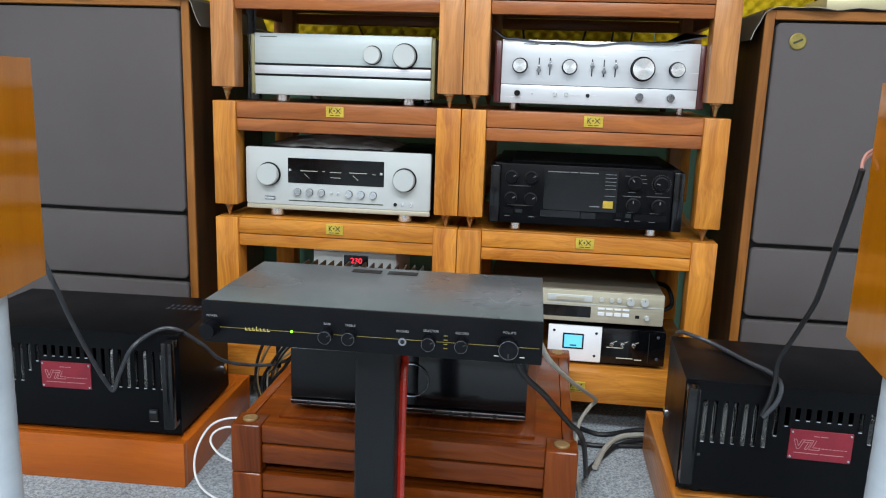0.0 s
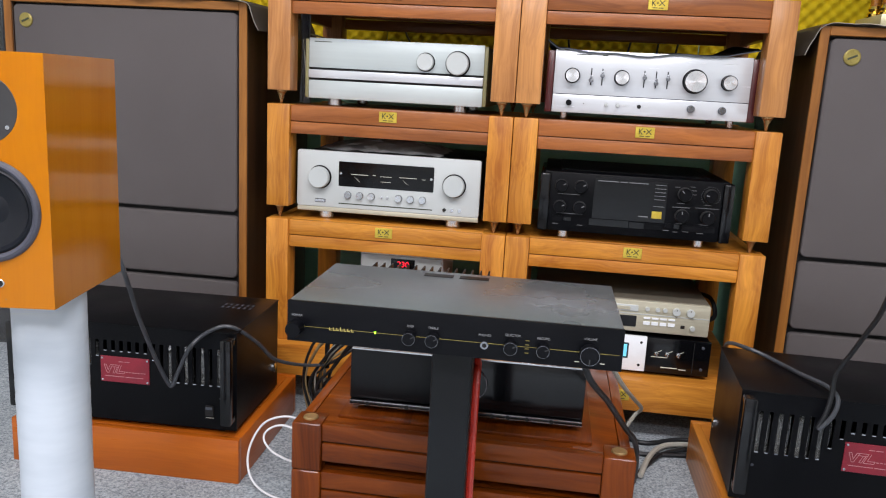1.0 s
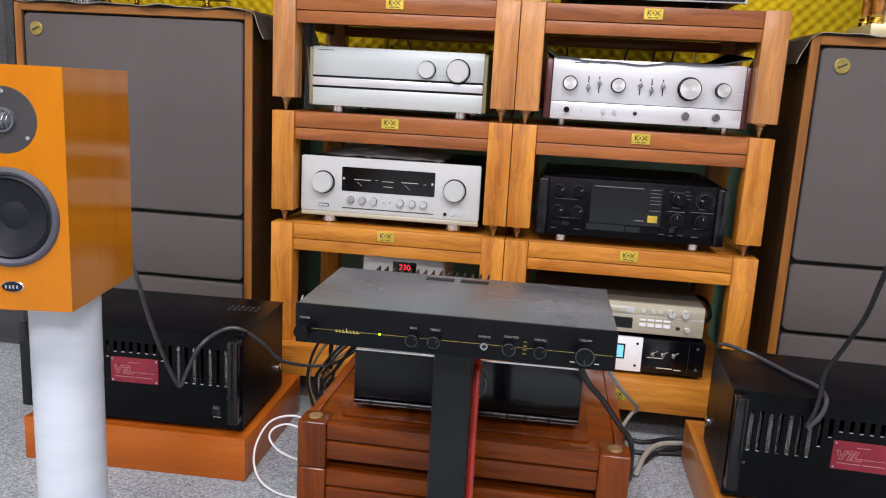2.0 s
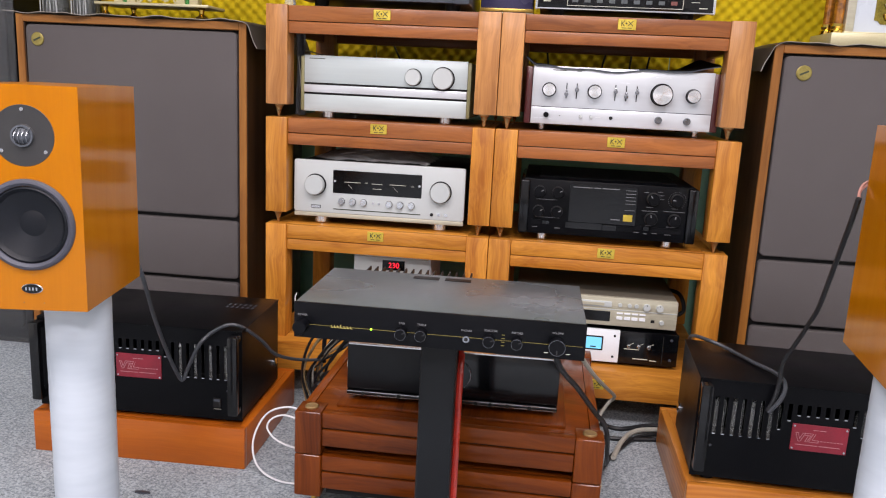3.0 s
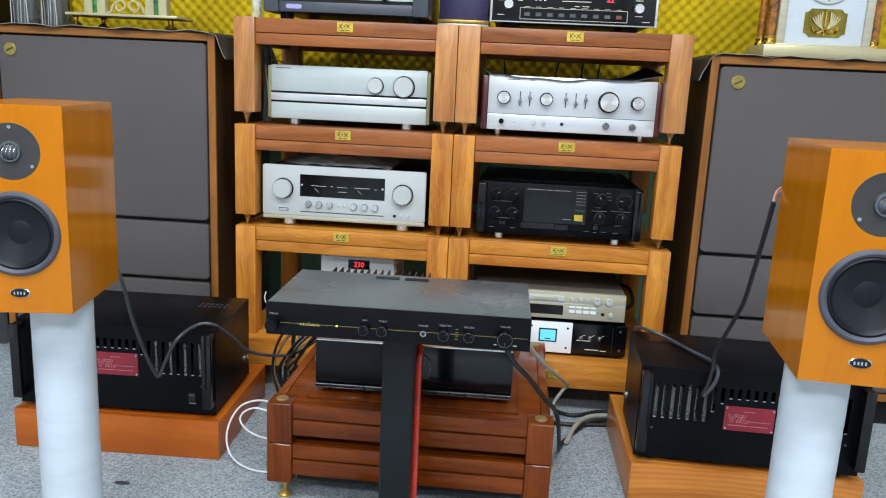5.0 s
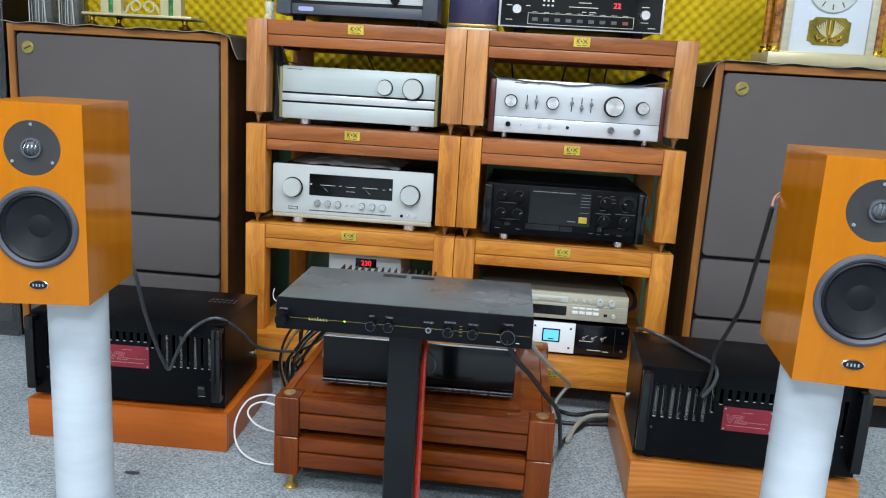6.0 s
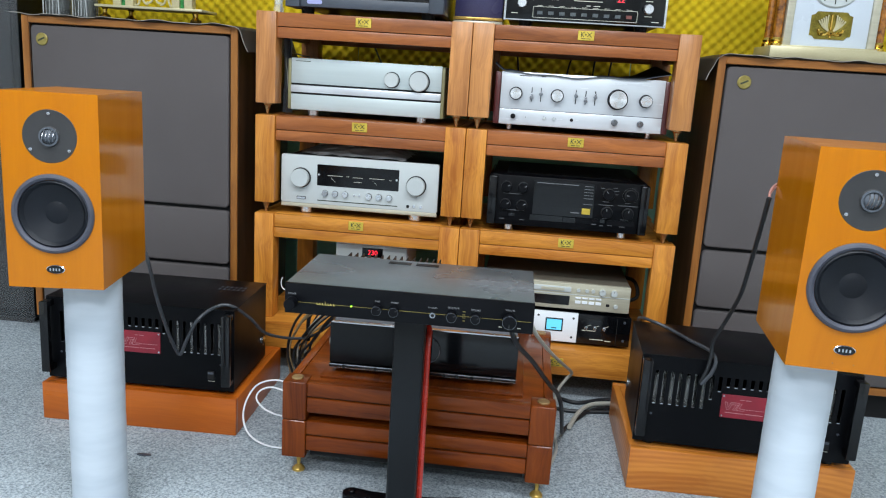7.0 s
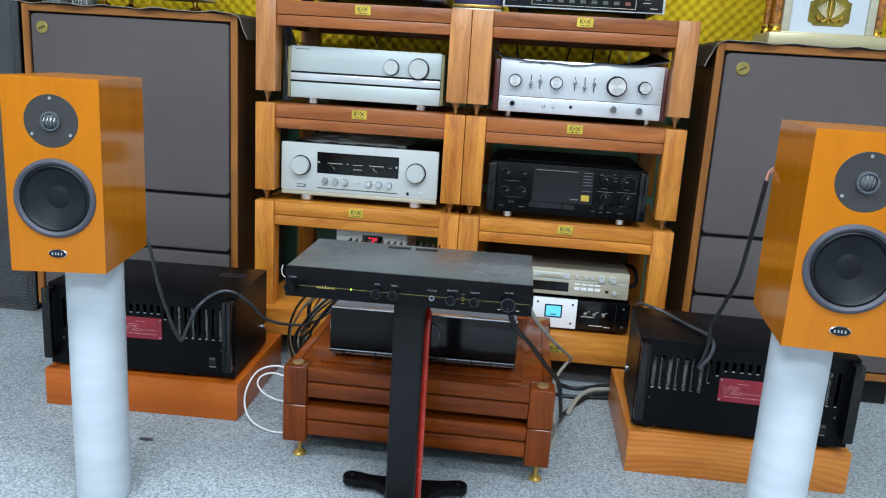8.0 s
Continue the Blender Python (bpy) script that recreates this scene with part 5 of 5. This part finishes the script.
part("canopy", box(-0.17, 0.17, 0.01, 0.16, 0.38, 0.41, 0.003), CREAM, e)

# film-wrapped cylinders at the end of the cabinet top
for gx, gr in ((-1.345, 0.040), (-1.255, 0.034)):
    e = thing("wrapped_vase", pose(gx, 2.16, 1.036), "dark vase wrapped in clear plastic film", "vase", "wrapped vases")
    part("body", lathe([(0, 0), (gr * 0.8, 0), (gr * 0.9, 0.02), (gr * 0.85, 0.2), (gr * 0.6, 0.24), (0, 0.24)], 24), surface("vase_grey", lin((62, 66, 60)), lin((44, 47, 42)), rough=0.3), e)
    rng = random.Random(5)
    bm, rings = bmesh.new(), []
    for j in range(9):
        rings.append([bm.verts.new(((gr + 0.006 * noise.noise((i * 0.8, j * 0.25, gx))) * math.cos(2 * math.pi * i / 30), (gr + 0.006 * noise.noise((i * 0.8, j * 0.25, gx))) * math.sin(2 * math.pi * i / 30), 0.002 + 0.25 * j / 8)) for i in range(30)])
    for a, b in zip(rings, rings[1:]):
        for i in range(30):
            bm.faces.new((a[i], a[(i + 1) % 30], b[(i + 1) % 30], b[i]))
    part("film", bm, FILM, e, "wrinkled clear film")
    # thin pale tubes drawn as the bright streaks along the film folds
    for k in range(9):
        a0, a1 = radians(rng.uniform(190, 350)), radians(rng.uniform(-14, 14))
        part("film_fold_glint", tube([((gr + 0.006) * math.cos(a0 + a1 * j / 3), (gr + 0.006) * math.sin(a0 + a1 * j / 3), 0.004 + rng.uniform(0.05, 0.08) * j) for j in range(4)], rng.uniform(0.0008, 0.0018), 5, 4), FOLD, e)

# black loudspeaker in the corner, wrapped in film
e = thing("stage_speaker", pose(-2.02, 2.15, 0), "tall black loudspeaker with a mesh grille under plastic film", "loudspeaker")
part("cabinet", box(0, 0.53, 0.01, 0.50, 0.02, 1.28, 0.01, 3), BLACK, e)
part("grille", rplate(0.02, 0.51, 0.06, 1.25, 0.0, 0.012, 0.02, 0.004), GRILLE, e)
for z in (0.34, 0.86):
    part("driver_ring", lathe([(0.17, 0.0), (0.17, 0.003), (0.185, 0.003), (0.19, 0)], 44, "f", (0.265, 0.0, z)), BLACK, e)
part("foot_rail", box(0.02, 0.51, 0.03, 0.48, 0, 0.02), DARK, e)
bm, g = bmesh.new(), []
for j in range(15):
    g.append([bm.verts.new((0.36 + 0.19 * i / 14, -0.012 + 0.008 * noise.noise((i * 0.9, j * 0.25, 1)), 0.005 + 1.2 * j / 14)) for i in range(15)])
for j in range(14):
    for i in range(14):
        bm.faces.new((g[j][i], g[j][i + 1], g[j + 1][i + 1], g[j + 1][i]))
part("film", bm, FILM, e, "hanging clear plastic film")


# ---- cables ----
def cable(points, r, material, label):
    return single("cable", tube(points, r), material, label, "cable", group="loose cables")


cable([(-0.648, 1.262, 0.60), (-0.628, 1.275, 0.52), (-0.636, 1.31, 0.472), (-0.654, 1.37, 0.40), (-0.670, 1.45, 0.30), (-0.671, 1.497, 0.232), (-0.663, 1.508, 0.214), (-0.646, 1.503, 0.25), (-0.613, 1.50, 0.312), (-0.586, 1.552, 0.3325), (-0.552, 1.568, 0.331), (-0.522, 1.62, 0.284), (-0.503, 1.68, 0.228), (-0.465, 1.79, 0.18), (-0.42, 1.85, 0.172), (-0.37, 1.92, 0.20)], 0.0042, CABLE_S, "dark grey loudspeaker cable looping over the amplifier")
for off in (0.0, 0.005):
    cable([(0.650, 1.232 + off, 0.79 - off), (0.615, 1.236, 0.775 - off), (0.603, 1.230, 0.762 - off), (0.598 + off * 0.4, 1.217, 0.745)], 0.0022, COPPER, "bare pink speaker wire end")
hung = cable([(0.598, 1.216, 0.750), (0.600, 1.235, 0.715), (0.608, 1.28, 0.663), (0.616, 1.33, 0.602), (0.623, 1.385, 0.528), (0.623, 1.425, 0.482), (0.617, 1.462, 0.430), (0.606, 1.483, 0.385), (0.606, 1.486, 0.345), (0.600, 1.483, 0.310), (0.590, 1.484, 0.280)], 0.0044, CABLE, "black loudspeaker cable hanging from the speaker down to the amplifier")
A, B = Vector((0.6165, 1.333, 0.600)), Vector((0.6235, 1.420, 0.490))
for i in range(12):
    p0, p1 = A.lerp(B, i / 12), A.lerp(B, i / 12 + 0.045)
    part("print_mark", tube([p0 + Vector((-0.001, -0.0034, -0.0012)), p1 + Vector((-0.001, -0.0034, -0.0012))], 0.0012, 6, 2), PRINT, hung, "white print on the cable")
cable([(0.500, 1.86, 0.28), (0.484, 1.77, 0.338), (0.510, 1.71, 0.349), (0.545, 1.69, 0.341), (0.585, 1.61, 0.339), (0.612, 1.53, 0.345), (0.618, 1.487, 0.338), (0.611, 1.478, 0.310), (0.592, 1.482, 0.278)], 0.0042, CABLE_S, "dark grey loudspeaker cable over the amplifier lid")
cable([(-0.36, 1.66, 0.06), (-0.417, 1.62, 0.115), (-0.458, 1.62, 0.122), (-0.497, 1.60, 0.112), (-0.515, 1.57, 0.079), (-0.512, 1.54, 0.045), (-0.487, 1.51, 0.019), (-0.443, 1.49, 0.005), (-0.389, 1.48, 0.005), (-0.32, 1.50, 0.004)], 0.0024, CABLE_W, "white lead looping up beside the low stand")
cable([(-0.38, 1.64, 0.08), (-0.421, 1.60, 0.104), (-0.459, 1.60, 0.110), (-0.482, 1.58, 0.106), (-0.488, 1.57, 0.088), (-0.464, 1.55, 0.074), (-0.428, 1.53, 0.070), (-0.389, 1.50, 0.078), (-0.34, 1.50, 0.05)], 0.0023, CABLE_W, "white lead looping up beside the low stand")
cable([(0.135, 1.20, 0.51), (0.158, 1.22, 0.432), (0.199, 1.30, 0.361), (0.246, 1.40, 0.272), (0.262, 1.44, 0.244), (0.275, 1.49, 0.208), (0.286, 1.53, 0.165), (0.300, 1.63, 0.068), (0.308, 1.71, 0.018), (0.325, 1.775, 0.007), (0.360, 1.84, 0.007), (0.393, 1.893, 0.007), (0.434, 1.924, 0.007), (0.52, 1.96, 0.007)], 0.0052, CABLE, "thick black power cord")
cable([(0.175, 1.23, 0.50), (0.198, 1.30, 0.427), (0.242, 1.50, 0.318), (0.291, 1.70, 0.215), (0.325, 1.84, 0.145), (0.331, 1.875, 0.122), (0.318, 1.88, 0.104), (0.292, 1.82, 0.085), (0.285, 1.76, 0.04), (0.290, 1.70, 0.006), (0.290, 1.62, 0.005), (0.262, 1.50, 0.005), (0.250, 1.44, 0.005)], 0.0044, CABLE_G, "pale grey power cord")
cable([(0.30, 1.98, 0.006), (0.36, 1.95, 0.006), (0.44, 1.99, 0.006), (0.50, 2.00, 0.006)], 0.006, CABLE, "black power cord on the carpet")
cable([(0.33, 1.76, 0.012), (0.36, 1.86, 0.012), (0.40, 1.93, 0.012), (0.46, 1.955, 0.012), (0.52, 1.95, 0.012)], 0.0065, CABLE_G, "grey power cord on the carpet")
cable([(0.28, 1.90, 0.006), (0.34, 1.885, 0.006), (0.43, 1.90, 0.006), (0.50, 1.91, 0.006)], 0.0058, CABLE, "black power cord on the carpet")
for i, (m_, dx, dz) in enumerate(((CABLE, 0.0, 0.0), (CABLE_B, -0.012, 0.016), (CABLE, 0.016, -0.012), (CABLE, -0.02, 0.03), (CABLE_G, 0.008, 0.012), (CABLE, 0.03, -0.03), (CABLE_B, 0.02, 0.0), (CABLE, 0.012, 0.026), (CABLE_B, -0.026, 0.004), (CABLE_G, 0.026, 0.018), (CABLE, -0.008, -0.022), (CABLE, 0.036, 0.010))):
    wob = 0.010 * math.sin(i * 2.3)
    cable([(-0.255 + dx * 0.4, 1.76 + 0.006 * i, 0.345 + dz * 0.4), (-0.325 + dx + wob, 1.78, 0.300 + dz * 1.3), (-0.385 + dx * 1.3, 1.80 + wob, 0.245 + dz * 1.5 - wob), (-0.435 + dx * 1.2 - wob, 1.82, 0.185 + dz), (-0.472 + dx, 1.835 + 0.004 * i, 0.115 + wob), (-0.455 + dx, 1.86, 0.03)], (0.0036, 0.0024, 0.0038)[i % 3], m_, "tangled interconnect cable behind the low stand")
cable([(-0.20, 1.72, 0.36), (-0.31, 1.78, 0.325), (-0.39, 1.82, 0.27), (-0.425, 1.83, 0.235), (-0.43, 1.84, 0.16)], 0.0058, CABLE, "thick black interconnect cable")
cable([(-0.21, 1.55, 0.34), (-0.275, 1.55, 0.32), (-0.29, 1.54, 0.27), (-0.262, 1.53, 0.25)], 0.0028, CABLE_G, "thin pale lead beside the amplifier")
cable([(-0.581, 2.07, 0.277), (-0.582, 2.06, 0.262), (-0.572, 2.05, 0.246), (-0.545, 2.05, 0.24)], 0.0017, CABLE_W, "white lead behind the rack post")
for x0, x1 in ((0.09, 0.10), (0.29, 0.27), (0.37, 0.36), (0.43, 0.415)):
    cable([(x0, 2.62, 1.20), (x0 * 0.99, 2.61, 1.05), (x1, 2.60, 0.95), (x1 + 0.01, 2.58, 0.80)], 0.0035, CABLE, "thin black lead hanging behind the rack")
cable([(-0.78, 2.64, 1.6), (-0.781, 2.64, 1.3), (-0.783, 2.64, 0.9)], 0.004, CABLE, "black lead hanging down the foam wall")
cable([(-0.46, 2.60, 1.12), (-0.42, 2.58, 1.02), (-0.36, 2.50, 0.93)], 0.0035, CABLE, "thin black lead behind the rack")
cable([(0.49, 2.25, 0.33), (0.525, 2.20, 0.33), (0.535, 2.17, 0.29), (0.50, 2.16, 0.27)], 0.006, CABLE, "black lead looping beside the disc player")
cable([(-0.56, 2.25, 0.96), (-0.60, 2.15, 0.965), (-0.592, 2.12, 0.90), (-0.585, 2.13, 0.80)], 0.002, CABLE_G, "thin clear lead beside the amplifier")
e = thing("power_plug", pose(-0.425, 1.80, 0.0), "grey mains plug and socket among the cables", "plug")
part("body", box(-0.03, 0.03, -0.03, 0.03, 0, 0.055, 0.008, 3), CABLE_G, e)
part("socket", lathe([(0, 0.055), (0.018, 0.055), (0.016, 0.075), (0, 0.075)], 18), CABLE, e)
for dx, dz in ((-0.012, 0.10), (0.014, 0.112)):
    part("plug_ring", moved(lathe([(0.011, -0.012), (0.0125, -0.010), (0.0125, 0.010), (0.011, 0.012), (0.006, 0.02), (0, 0.02)], 18), Matrix.Translation((dx, 0.01, dz)) @ Matrix.Rotation(radians(40), 4, "Y")), CABLE, e)

# small impression in the carpet, its darkness drawn as a thin dark patch
single("carpet_scrap", prism([(-0.017, -0.004), (0.004, -0.007), (0.018, -0.002), (0.014, 0.005), (-0.006, 0.007), (-0.019, 0.003)], 0.0, 0.0025, 0.0008), SLATE, "small dark impression in the carpet, drawn as a thin patch", "scrap", pose(-0.698, 1.381, 0.0))
